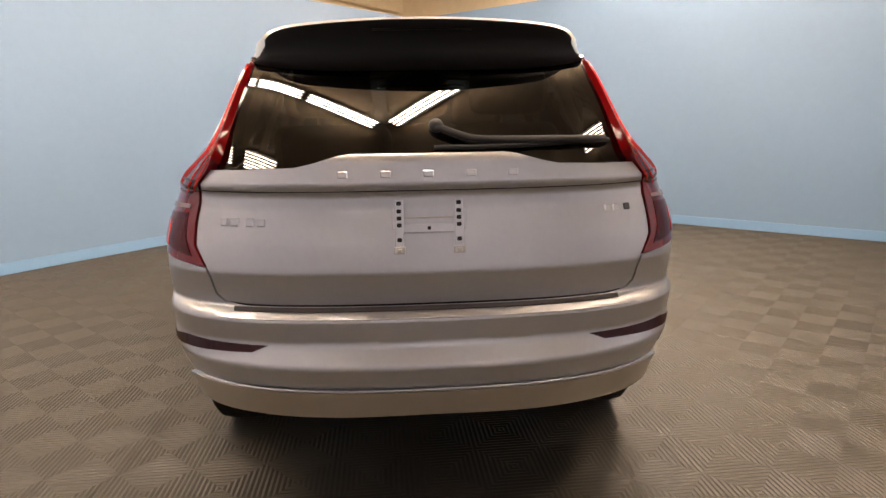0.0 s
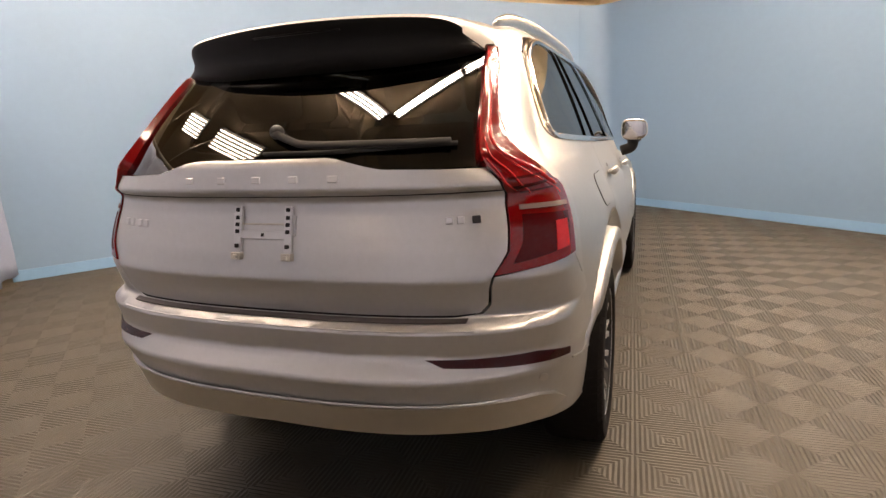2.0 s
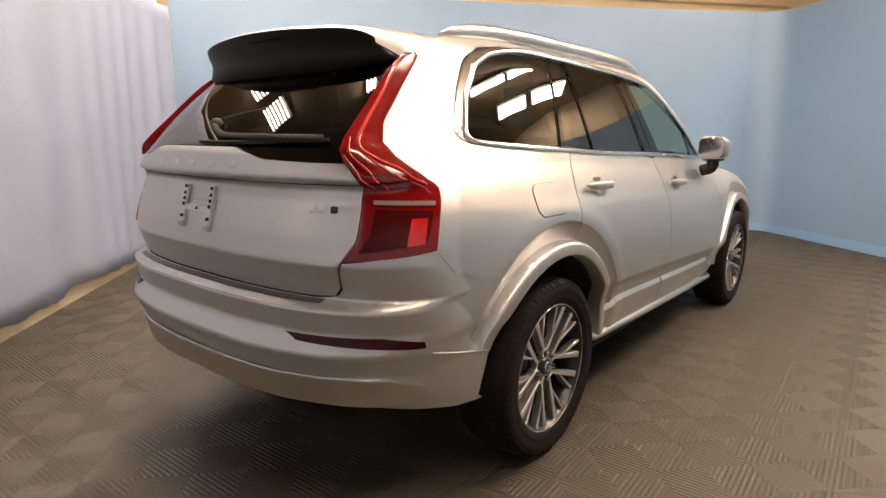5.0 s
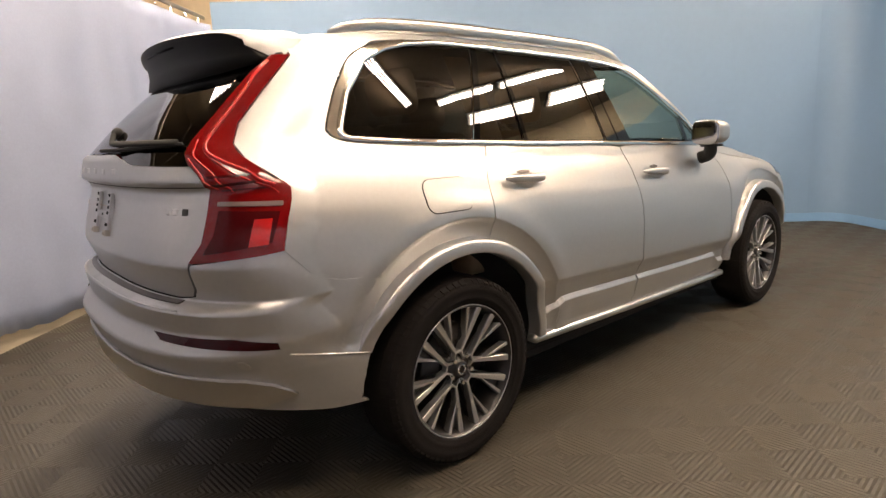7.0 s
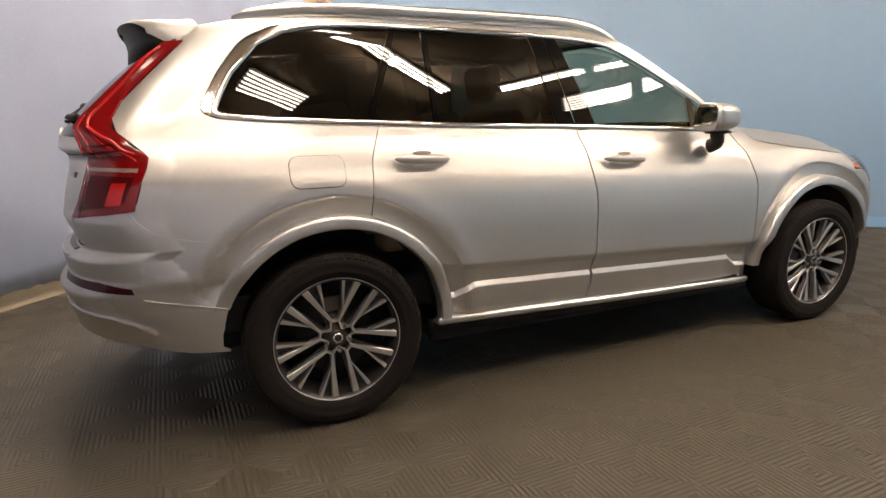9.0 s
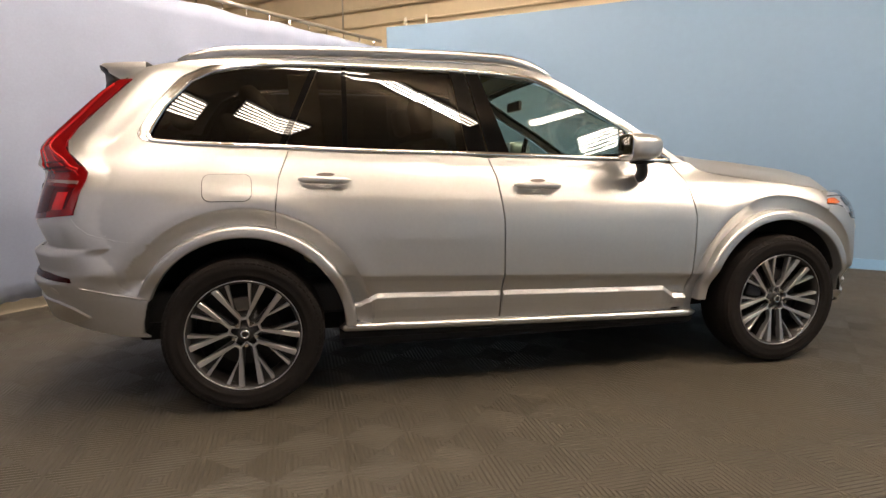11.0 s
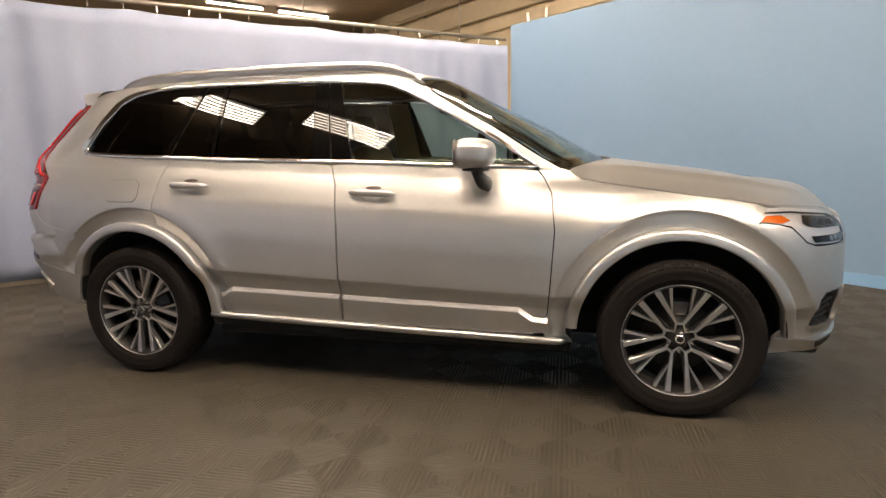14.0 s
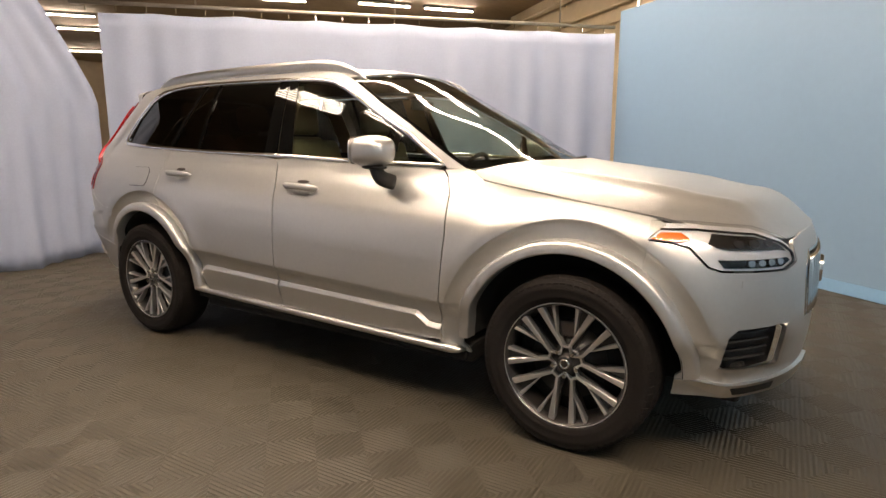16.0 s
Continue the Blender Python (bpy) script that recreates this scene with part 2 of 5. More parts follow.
def panel(name, poly, fn, mat, parent, label="", step=0.025, holes=(), gap=0.002, lip=0.014, proud=0.0, mirror=False, lines=()):
    """A sheet-metal, glass or plastic panel: an outline on a curved surface, with its edge turned in."""
    from mathutils.geometry import delaunay_2d_cdt
    rings = [shrink(poly, gap)] + [shrink(h, -gap) for h in holes]
    rings = [dense(r, step) for r in rings]
    pts, edges, bounds = [], [], []
    for r in rings:
        k = len(pts)
        pts += r
        edges += [(k + i, k + (i + 1) % len(r)) for i in range(len(r))]
        bounds.append((k, len(r)))
    lo, hi = np.min(rings[0], 0), np.max(rings[0], 0)
    gx, gy = np.meshgrid(np.arange(lo[0], hi[0], step), np.arange(lo[1], hi[1], step))
    gx[1::2] += step / 2
    g = np.stack((gx.ravel(), gy.ravel()), 1)
    ok = inside(rings[0], g)
    for r in rings[1:]:
        ok &= ~inside(r, g)
    g = g[ok]
    # rows of points along creases
    rows = [np.array(q, float) for q in lines]
    rows = [q[inside(rings[0], q)] for q in rows]
    for r in rings[1:]:
        rows = [q[~inside(r, q)] for q in rows]
    rows = np.concatenate([q for q in rows if len(q)] or [np.zeros((0, 2))])
    if len(rows) and len(g):
        near = np.full(len(g), 9.0)
        for i in range(0, len(rows), 200):
            near = np.minimum(near, np.linalg.norm(g[:, None] - rows[None, i:i + 200], axis=2).min(1))
        g = np.concatenate((g[near > step * 0.45], rows))
    if len(g):
        rim = np.array(pts)
        near = np.full(len(g), 9.0)
        for i in range(0, len(rim), 200):
            d = np.linalg.norm(g[:, None] - rim[None, i:i + 200], axis=2).min(1)
            near = np.minimum(near, d)
        g = g[near > step * 0.4]
    n_rim = len(pts)
    allp = [Vector(p) for p in pts] + [Vector(p) for p in g]
    res = delaunay_2d_cdt(allp, edges, [], 0, 1e-6)
    v2 = np.array([tuple(v) for v in res[0]])
    tri = np.array([f for f in res[2] if len(f) == 3])
    mid = v2[tri].mean(1)
    ok = inside(rings[0], mid)
    for r in rings[1:]:
        ok &= ~inside(r, mid)
    tri = tri[ok]
    a, b = v2[:, 0], v2[:, 1]
    nrm = surface_normal(fn, a, b)
    v3 = fn(a, b) + nrm * proud
    fn3 = np.cross(v3[tri[:, 1]] - v3[tri[:, 0]], v3[tri[:, 2]] - v3[tri[:, 0]])
    flip = np.sum(fn3 * nrm[tri[:, 0]], 1) < 0
    tri[flip] = tri[flip][:, ::-1]
    faces = [tuple(t) for t in tri]
    verts = list(v3)
    # the turned-in edge has vertices of its own, so the face keeps its shading
    count = {}
    for t in faces:
        for i in range(3):
            e = (t[i], t[(i + 1) % 3])
            count[e] = 1
    border = [e for e in count if (e[1], e[0]) not in count]
    if lip:
        ids = {}
        for e in border:
            for i in e:
                if i not in ids:
                    ids[i] = len(verts)
                    verts.append(v3[i])
                    verts.append(v3[i] - nrm[i] * lip)
        for i, j in border:
            faces.append((ids[i], ids[i] + 1, ids[j] + 1, ids[j]))
    verts = np.array(verts)
    shade = np.concatenate((nrm, np.zeros((len(verts) - len(nrm), 3))))
    if mirror:
        verts = verts * np.array((-1, 1, 1))
        shade = shade * np.array((-1, 1, 1))
        faces = [f[::-1] for f in faces]
    return raw(name, verts, faces, mat, parent, label, normals=shade)


def tube(name, pts, w, h, mat, parent, up=(0, 0, 1), label="", n=10, closed=False, power=2.6, mirror=False, taper=0):
    """A bar with a rounded section w wide and h high, swept along points."""
    p = np.array(pts, float)
    if mirror:
        p = p * np.array((-1, 1, 1))
    k = len(p)
    t = np.roll(p, -1, 0) - np.roll(p, 1, 0)
    if not closed:
        t[0], t[-1] = p[1] - p[0], p[-1] - p[-2]
    t /= np.linalg.norm(t, axis=1, keepdims=True)
    s = np.cross(t, np.array(up, float))
    s /= np.linalg.norm(s, axis=1, keepdims=True) + 1e-9
    u = np.cross(s, t)
    ang = np.linspace(0, 2 * np.pi, n, endpoint=False)
    ca, sa = np.cos(ang), np.sin(ang)
    rr = (np.abs(ca) ** power + np.abs(sa) ** power) ** (-1 / power)
    size = np.ones(k)
    if taper:
        ends = np.minimum(np.arange(k), k - 1 - np.arange(k)) / max(1, taper)
        size = 0.25 + 0.75 * np.sqrt(np.clip(ends, 0, 1))
    verts = np.concatenate([p[i] + size[i] * (s[i] * (ca * rr * w / 2)[:, None] + u[i] * (sa * rr * h / 2)[:, None]) for i in range(k)])
    faces = []
    for i in range(k if closed else k - 1):
        for j in range(n):
            a, b = i * n, ((i + 1) % k) * n
            faces.append((a + j, a + (j + 1) % n, b + (j + 1) % n, b + j))
    if not closed:
        faces += [tuple(range(n))[::-1], tuple((k - 1) * n + j for j in range(n))]
    return raw(name, verts, faces, mat, parent, label)


def lathe(name, prof, mat, parent, label="", n=48, bumps=None):
    """A profile of (radius, along) turned round the x axis."""
    verts, faces = [], []
    k = len(prof)
    for i in range(n):
        a = 2 * math.pi * i / n
        for r, x in prof:
            verts.append((x, r * math.cos(a), r * math.sin(a)))
    for i in range(n):
        for j in range(k - 1):
            a, b = i * k, ((i + 1) % n) * k
            faces.append((a + j, a + j + 1, b + j + 1, b + j))
    return raw(name, verts, faces, mat, parent, label)


def smooth_line(pts, per=6):
    """Catmull-Rom through points."""
    p = [np.array(q, float) for q in pts]
    p = [2 * p[0] - p[1]] + p + [2 * p[-1] - p[-2]]
    out = []
    for i in range(1, len(p) - 2):
        for j in range(per):
            t = j / per
            out.append(0.5 * (2 * p[i] + (p[i + 1] - p[i - 1]) * t + (2 * p[i - 1] - 5 * p[i] + 4 * p[i + 1] - p[i + 2]) * t * t + (3 * p[i] - p[i - 1] - 3 * p[i + 1] + p[i + 2]) * t ** 3))
    out.append(p[-2])
    return [tuple(q) for q in out]


# ---- the form of the car ----
def curve(*pts):
    """A smooth monotone curve through a few control points."""
    px = np.array([p[0] for p in pts], float)
    py = np.array([p[1] for p in pts], float)
    h = np.diff(px)
    d = np.diff(py) / h
    m = np.zeros(len(px))
    m[0], m[-1] = d[0], d[-1]
    for i in range(1, len(px) - 1):
        if d[i - 1] * d[i] > 0:
            w1, w2 = 2 * h[i] + h[i - 1], h[i] + 2 * h[i - 1]
            m[i] = (w1 + w2) / (w1 / d[i - 1] + w2 / d[i])

    def f(x):
        x = np.clip(np.asarray(x, float), px[0], px[-1])
        i = np.clip(np.searchsorted(px, x) - 1, 0, len(px) - 2)
        t = (x - px[i]) / h[i]
        return (py[i] * (1 + 2 * t) * (1 - t) ** 2 + h[i] * m[i] * t * (1 - t) ** 2
                + py[i + 1] * t * t * (3 - 2 * t) + h[i] * m[i + 1] * t * t * (t - 1))
    return f


def creased(r, *pts):
    """Straight runs through control points, with the corners rounded over r."""
    px, py = np.array(pts, float).T

    def f(x):
        x = np.asarray(x, float)
        return sum(np.interp(x + r * k, px, py) for k in (-1, -0.6, -0.2, 0.2, 0.6, 1)) / 6
    return f


# the car's half width by height, its plan taper, and its rear and front end by height
BASE_HALF = curve((0.20, 0.82), (0.30, 0.900), (0.42, 0.932), (0.55, 0.942), (0.66, 0.948), (0.80, 0.948), (0.92, 0.939), (1.0, 0.922), (1.06, 0.899), (1.12, 0.874), (1.18, 0.846))
CREASE = creased(0.004, (0.20, -0.034), (0.525, -0.042), (0.602, -0.019), (0.630, 0.0), (1.3, 0.0))


def HALF(y, z):
    # the crease over the sills fades out behind the rear wheels
    return BASE_HALF(z) + CREASE(z) * np.clip((y + 1.95) / 0.35, 0.35, 1)


TAPER_R = curve((0.3, 0.10), (0.9, 0.105), (1.1, 0.11), (1.2, 0.13), (1.32, 0.21), (1.6, 0.28))
TAPER_F = curve((0.3, 0.020), (0.9, 0.022), (1.05, 0.05), (1.16, 0.12), (1.6, 0.14))
REAR = creased(0.005, (0.20, -2.27), (0.36, -2.355), (0.46, -2.405), (0.552, -2.420), (0.562, -2.422), (0.640, -2.452), (0.648, -2.450), (0.702, -2.412), (0.710, -2.410), (0.785, -2.420), (0.799, -2.400),
               (0.806, -2.376), (0.812, -2.352), (0.926, -2.395), (1.0, -2.382), (1.12, -2.349), (1.160, -2.348), (1.182, -2.384), (1.265, -2.372), (1.30, -2.335), (1.45, -2.20), (1.62, -2.05), (1.72, -1.95))
FRONT = curve((0.20, 2.36), (0.30, 2.42), (0.45, 2.455), (0.60, 2.465), (0.80, 2.46), (0.92, 2.43), (1.0, 2.36), (1.1, 2.2))
NR, NF, BF = 2.7, 2.4, 0.62
# the rear corners round off over a longer way towards the sill of the bumper
BR = curve((0.30, 0.74), (0.47, 0.70), (0.57, 0.60), (0.70, 0.50), (0.86, 0.42), (1.8, 0.42))
ARCHES = ((-1.363, 0.388), (1.590, 0.385))


def flank(y, z):
    """The half width of the flank before the ends round off."""
    q = 1 - TAPER_R(z) * np.clip(-1.2 - y, 0, None) ** 2 - TAPER_F(z) * np.clip(y - 0.2, 0, 1.2) ** 2
    # the belt line climbs towards the rear
    down = np.clip((1.66 - z) / 0.48, 0, 1)
    zz = z + 0.042 * (y + 0.5) * np.clip((z - 0.40) / 0.15, 0, 1) * down * down * (3 - 2 * down)
    up = np.clip(zz - 1.18, 0, None)
    glasshouse = 0.846 - 0.355 * up - 0.18 * up ** 2 - 4.5 * np.clip(zz - 1.62, 0, None) ** 2
    x = np.where(zz > 1.18, glasshouse, HALF(y, zz)) * q
    return x


def dish(y, z):
    """How far the flank lies in round the wheel arches."""
    out = 0 * y
    for cy, cz in ARCHES:
        r = np.hypot(y - cy, z - cz)
        d = -0.040 * np.clip((0.594 - r) / 0.08, 0, 1) ** 0.72 + 0.006 * np.exp(-((r - 0.635) / 0.05) ** 2)
        low = np.where((y < cy) & (cy < 0), 0.585, 0.24)
        out = out + d * np.clip((z - low) / 0.08, 0, 1) * np.clip((1.12 - z) / 0.10, 0, 1)
    return out


def side(y, z, arches=True):
    """A point of the right flank by its y and z."""
    y, z = np.broadcast_arrays(np.asarray(y, float), np.asarray(z, float))
    ya, yb = REAR(z) + BR(z), FRONT(z) - BF
    x = flank(np.clip(y, ya, yb), z)
    tr = np.clip((ya - y) / BR(z), 0, 0.9999)
    tf = np.clip((y - yb) / BF, 0, 0.9999)
    x = x * (1 - tr ** NR) ** (1 / NR) * (1 - tf ** NF) ** (1 / NF)
    if arches:
        x = x + dish(y, z)
    return np.stack((x, y, z), -1)


def rear(u, z):
    """A point of the rear: u 0 at the middle, 1 where the corner ends; further on u counts metres along the flank."""
    u, z = np.broadcast_arrays(np.asarray(u, float), np.asarray(z, float))
    turn, u = np.where(u < 0, -1, 1), np.abs(u)
    ya = REAR(z) + BR(z)
    phi = np.clip(u, 0, 1) * np.pi / 2
    s, c = np.sin(phi), np.cos(phi)
    k = (np.abs(s) ** NR + np.abs(c) ** NR) ** (-1 / NR)
    y = np.where(u < 1, ya - BR(z) * c * k, ya + (u - 1))
    x = np.where(u < 1, flank(ya, z) * s * k, flank(np.maximum(y, ya), z)) + dish(y, z)
    return np.stack((x * turn, y, z), -1)


def rear_u(y, z):
    """The parameter u of rear() at a place y of the right corner or flank."""
    b = float(BR(z))
    c = (float(REAR(z)) + b - y) / b
    if c <= 0:
        return 1 - c * b
    c = min(c, 0.9999)
    return math.atan2((1 - c ** NR) ** (1 / NR), c) * 2 / math.pi


def front(u, z):
    """A point of the front, as rear()."""
    u, z = np.broadcast_arrays(np.asarray(u, float), np.asarray(z, float))
    turn, u = np.where(u < 0, -1, 1), np.abs(u)
    yb = FRONT(z) - BF
    phi = np.clip(u, 0, 1) * np.pi / 2
    s, c = np.sin(phi), np.cos(phi)
    k = (np.abs(s) ** NF + np.abs(c) ** NF) ** (-1 / NF)
    y = np.where(u < 1, yb + BF * c * k, yb - (u - 1))
    x = np.where(u < 1, flank(yb, z) * s * k, flank(np.minimum(y, yb), z)) + dish(y, z)
    return np.stack((x * turn, y, z), -1)


# ---- the place ----
WALL_END, WALL_CORNER, WALL_FAR = (-4.97, 0.06), (0.20, 6.15), (7.2, 0.10)
CURTAIN_END = (-0.58, -4.50)
WALL_TOP = 3.04


def strip_wall(name, line, thick, z0, z1, mat, label, category, kind="structure"):
    """A wall along a plan line; its room face lies on the line, its thickness to the left of the way."""
    p = np.array(line, float)
    t = np.gradient(p, axis=0)
    t /= np.linalg.norm(t, axis=1, keepdims=True)
    q = p + np.stack((-t[:, 1], t[:, 0]), 1) * thick
    k = len(p)
    verts = [(x, y, z) for ring, z in ((p, z0), (p, z1), (q, z1), (q, z0)) for x, y in ring]
    faces = []
    for r in range(4):
        a, b = r * k, ((r + 1) % 4) * k
        faces += [(a + i, a + i + 1, b + i + 1, b + i) for i in range(k - 1)]
    faces += [(0, k, 2 * k, 3 * k), (k - 1, 4 * k - 1, 3 * k - 1, 2 * k - 1)]
    return tagged(raw(name, verts, faces, mat, smooth=False), label, category, "", kind)


def corner_line(a, c, b, r, n=8):
    a, b, c = np.array(a), np.array(b), np.array(c)
    da, db = (a - c) / np.linalg.norm(a - c), (b - c) / np.linalg.norm(b - c)
    p, q = c + da * r, c + db * r
    arc = [(1 - t) ** 2 * p + 2 * t * (1 - t) * c + t * t * q for t in np.linspace(0, 1, n)]
    return arc


arc = corner_line(WALL_END, WALL_CORNER, WALL_FAR, 0.40, 26)
# the first wall bows out a little on its way
line = []
for f in np.linspace(0, 1, 9)[:-1]:
    p = np.array(WALL_END) * (1 - f) + arc[0] * f
    line.append(p + np.array((-0.758, 0.652)) * 0.20 * math.sin(math.pi * f) ** 0.8)
WALL_LINE = line + list(arc)
strip_wall("wall_1", WALL_LINE, 0.14, -0.02, WALL_TOP, WALL, "smooth light blue painted partition wall", "wall")
strip_wall("wall_2", [arc[-1], WALL_FAR], 0.14, -0.02, WALL_TOP, WALL, "smooth light blue painted partition wall", "wall")


def inward(line, d):
    p = np.array(line, float)
    t = np.gradient(p, axis=0)
    t /= np.linalg.norm(t, axis=1, keepdims=True)
    return p - np.stack((-t[:, 1], t[:, 0]), 1) * d


strip_wall("baseboard", inward(WALL_LINE + [WALL_FAR], 0.014), 0.011, 0.004, 0.115, BASEB, "light blue painted baseboard along the wall", "baseboard")


def hall():
    """The building round the booth."""
    bm = bmesh.new()
    box(bm, -16, 16, -24, 16, -0.20, -0.018)
    tagged(part("ground", bm, CONCRETE), "pale worn concrete hall floor", "floor", "", "structure")
    for name, (x0, x1, y0, y1) in (("wall_west", (-14.2, -14, -22, 14)), ("wall_east", (14, 14.2, -22, 14)), ("wall_north", (-14, 14, 14, 14.2)), ("wall_south", (-14, 14, -22.2, -22))):
        bm = bmesh.new()
        box(bm, x0, x1, y0, y1, -0.018, 4.56)
        tagged(part(name, bm, HALL_DARK), "grey-brown painted hall wall", "wall", "", "structure")
    bm = bmesh.new()
    box(bm, -14.2, 14.2, -22.2, 14.2, 4.56, 5.0)
    tagged(part("ceiling", bm, CEIL), "beige hall ceiling with shallow beams", "ceiling", "", "structure")


hall()


def back_wall():
    """The building's own wall behind the blue partition, with pipes."""
    a = np.array(WALL_CORNER) - np.array(WALL_END)
    a = a / np.linalg.norm(a)
    n = np.array((-a[1], a[0]))
    p = np.array(WALL_END) + n * 1.7 - a * 7.5
    b = np.array(WALL_FAR) - np.array(WALL_CORNER)
    b = b / np.linalg.norm(b)
    q = np.array(WALL_CORNER) + np.array((-b[1], b[0])) * 1.7
    k = np.linalg.solve(np.stack((a, -b), 1), q - p)[0]
    corner = p + a * k
    strip_wall("wall_back", [p, corner], 0.2, -0.018, 4.56, CREAM, "cream painted block wall of the hall", "wall")
    strip_wall("wall_far", [corner, corner + b * 13], 0.2, -0.018, 4.56, CREAM, "cream painted block wall of the hall", "wall")
    pipes = empty("wall_pipes", "two thin painted pipes clipped along the hall wall", "pipe")
    for z, r, off in ((3.52, 0.035, 0.05), (3.80, 0.05, 0.07), (4.25, 0.09, 0.12)):
        q = p - n * off
        tube("pipe", [(*q, z), (*(q + a * (k - 0.2)), z)], r, r, CREAM, pipes, power=2)
        for i in range(8):
            c = q + a * (1 + 1.9 * i)
            tube("clip", [(*c, z), (*(c + n * off), z)], 0.03, r * 1.3, STEEL, pipes)
    for k, d in enumerate((0.28, 0.62)):
        c = np.array(WALL_END) + a * d + n * 0.07
        bm = bmesh.new()
        box(bm, c[0] - 0.02, c[0] + 0.02, c[1] - 0.02, c[1] + 0.02, WALL_TOP, WALL_TOP + 0.12, 0.003, 1)
        tagged(part("wall_stud", bm, STEEL), "short metal stud end on top of the partition", "stud", "studs on the partition")


back_wall()


def curtain(name, line, z0, z1, label, folds=6.0, depth=0.075, seed=1, pulled=0.0):
    """A hanging cloth with folds that widen towards the hem."""
    rng = random.Random(seed)
    p = np.array(line, float)
    seg = np.linalg.norm(np.diff(p, axis=0), axis=1)
    cum = np.concatenate(([0], np.cumsum(seg)))
    n, rows = int(cum[-1] / 0.02), 18
    s = np.linspace(0, cum[-1], n)
    xy = np.stack((np.interp(s, cum, p[:, 0]), np.interp(s, cum, p[:, 1])), 1)
    t = np.gradient(xy, axis=0)
    t /= np.linalg.norm(t, axis=1, keepdims=True)
    nn = np.stack((-t[:, 1], t[:, 0]), 1)
    ph = [rng.uniform(0, 6.28) for _ in range(4)]
    wave = 0.35 * np.sin(s * folds * 4.1 + 2.0 * np.sin(s * 1.7 + ph[3]) + ph[2]) * (0.5 + 0.5 * np.sin(s * 0.9 + ph[0])) + 0.55 * np.sin(s * folds + ph[0] + 0.8 * np.sin(s * 1.3 + ph[1])) + 0.3 * np.sin(s * folds * 2.3 + ph[2] + np.sin(s * 2.1)) + 0.25 * np.sin(s * 1.1 + ph[3])
    verts, faces = [], []
    for side_of, off in ((0, 0.0), (1, 0.006)):
        for r in range(rows + 1):
            f = r / rows
            # a pulled edge starts further along the rail than at the hem
            at = pulled * max(0.0, 1 - f / 0.38) ** 1.2
            at = at + s * (cum[-1] - at) / cum[-1]
            drift = wave * depth * (0.35 + 0.65 * f) + 0.02 * np.sin(s * 3 + 5 * f + ph[1]) * f
            hem = (0.02 * np.sin(s * folds * 0.7 + ph[2]) + 0.006 * np.sin(s * 31 + 3 * np.sin(s * 9))) * f
            sag = 0.02 * np.abs(np.sin(s * 3.3)) * (1 - f)
            for i in range(n):
                q = np.array((np.interp(at[i], cum, p[:, 0]), np.interp(at[i], cum, p[:, 1])))
                verts.append((*(q + nn[i] * (drift[i] + off)), z1 + (z0 - z1) * f + hem[i] - sag[i]))
    base = (rows + 1) * n
    for r in range(rows):
        for i in range(n - 1):
            a = r * n + i
            faces.append((a, a + 1, a + n + 1, a + n))
            faces.append((base + a, base + a + n, base + a + n + 1, base + a + 1))
    for i in range(n - 1):
        a, b = rows * n + i, base + rows * n + i
        faces.append((a, a + 1, b + 1, b))
        faces.append((i, base + i, base + i + 1, i + 1))
    return tagged(raw(name, verts, faces, CURTAIN), label, "curtain", "curtains round the booth")


RAIL_Z = 2.85
curtain("curtain", [(-4.93, 0.0), CURTAIN_END], 0.07, RAIL_Z - 0.09, "pale lilac cloth curtain hanging from a steel rail", folds=4.0, depth=0.07, seed=3)
curtain("curtain", [(-0.50, -4.56), (0.0, -4.46), (0.9, -4.38), (1.45, -4.55), (1.75, -5.2), (1.98, -6.2)], 0.03, RAIL_Z - 0.02, "pale lilac cloth curtain with its edge pulled aside", folds=6, depth=0.07, seed=8, pulled=0.62)

# out of view: added so that flank and tail reflect pale cloth
curtain("curtain", [(1.95, -6.15), (4.5, -3.15), (7.05, -0.05)], 0.05, RAIL_Z - 0.09, "unseen pale lilac cloth curtain, added to reflect light onto the car", folds=5.5, depth=0.07, seed=5)


def rail(a, b, drops):
    top = empty("curtain_rail", "thin galvanised curtain rail hung from the ceiling", "curtain rail", "rails round the booth")
    a, b = np.array((*a, RAIL_Z)), np.array((*b, RAIL_Z))
    tube("track", [a, b], 0.035, 0.045, STEEL, top)
    count = int(np.linalg.norm(b - a) / 0.3)
    for i in range(count):
        q = a + (b - a) * (i + 0.5) / count
        bm = bmesh.new()
        box(bm, q[0] - 0.008, q[0] + 0.008, q[1] - 0.008, q[1] + 0.008, RAIL_Z - 0.085, RAIL_Z - 0.02, 0.003, 1)
        part("hook", bm, CHROME, top)
    for f in drops:
        q = a + (b - a) * f
        tube("drop_rod", [(q[0], q[1], RAIL_Z), (q[0], q[1], 4.56)], 0.02, 0.02, STEEL, top, up=(1, 0, 0), n=6)


rail((-5.0, -0.02), (-0.38, -4.70), (0.12, 0.45, 0.8))
# rail of the added curtain out of view
rail((1.95, -6.15), (7.1, -0.02), (0.1, 0.5, 0.9))


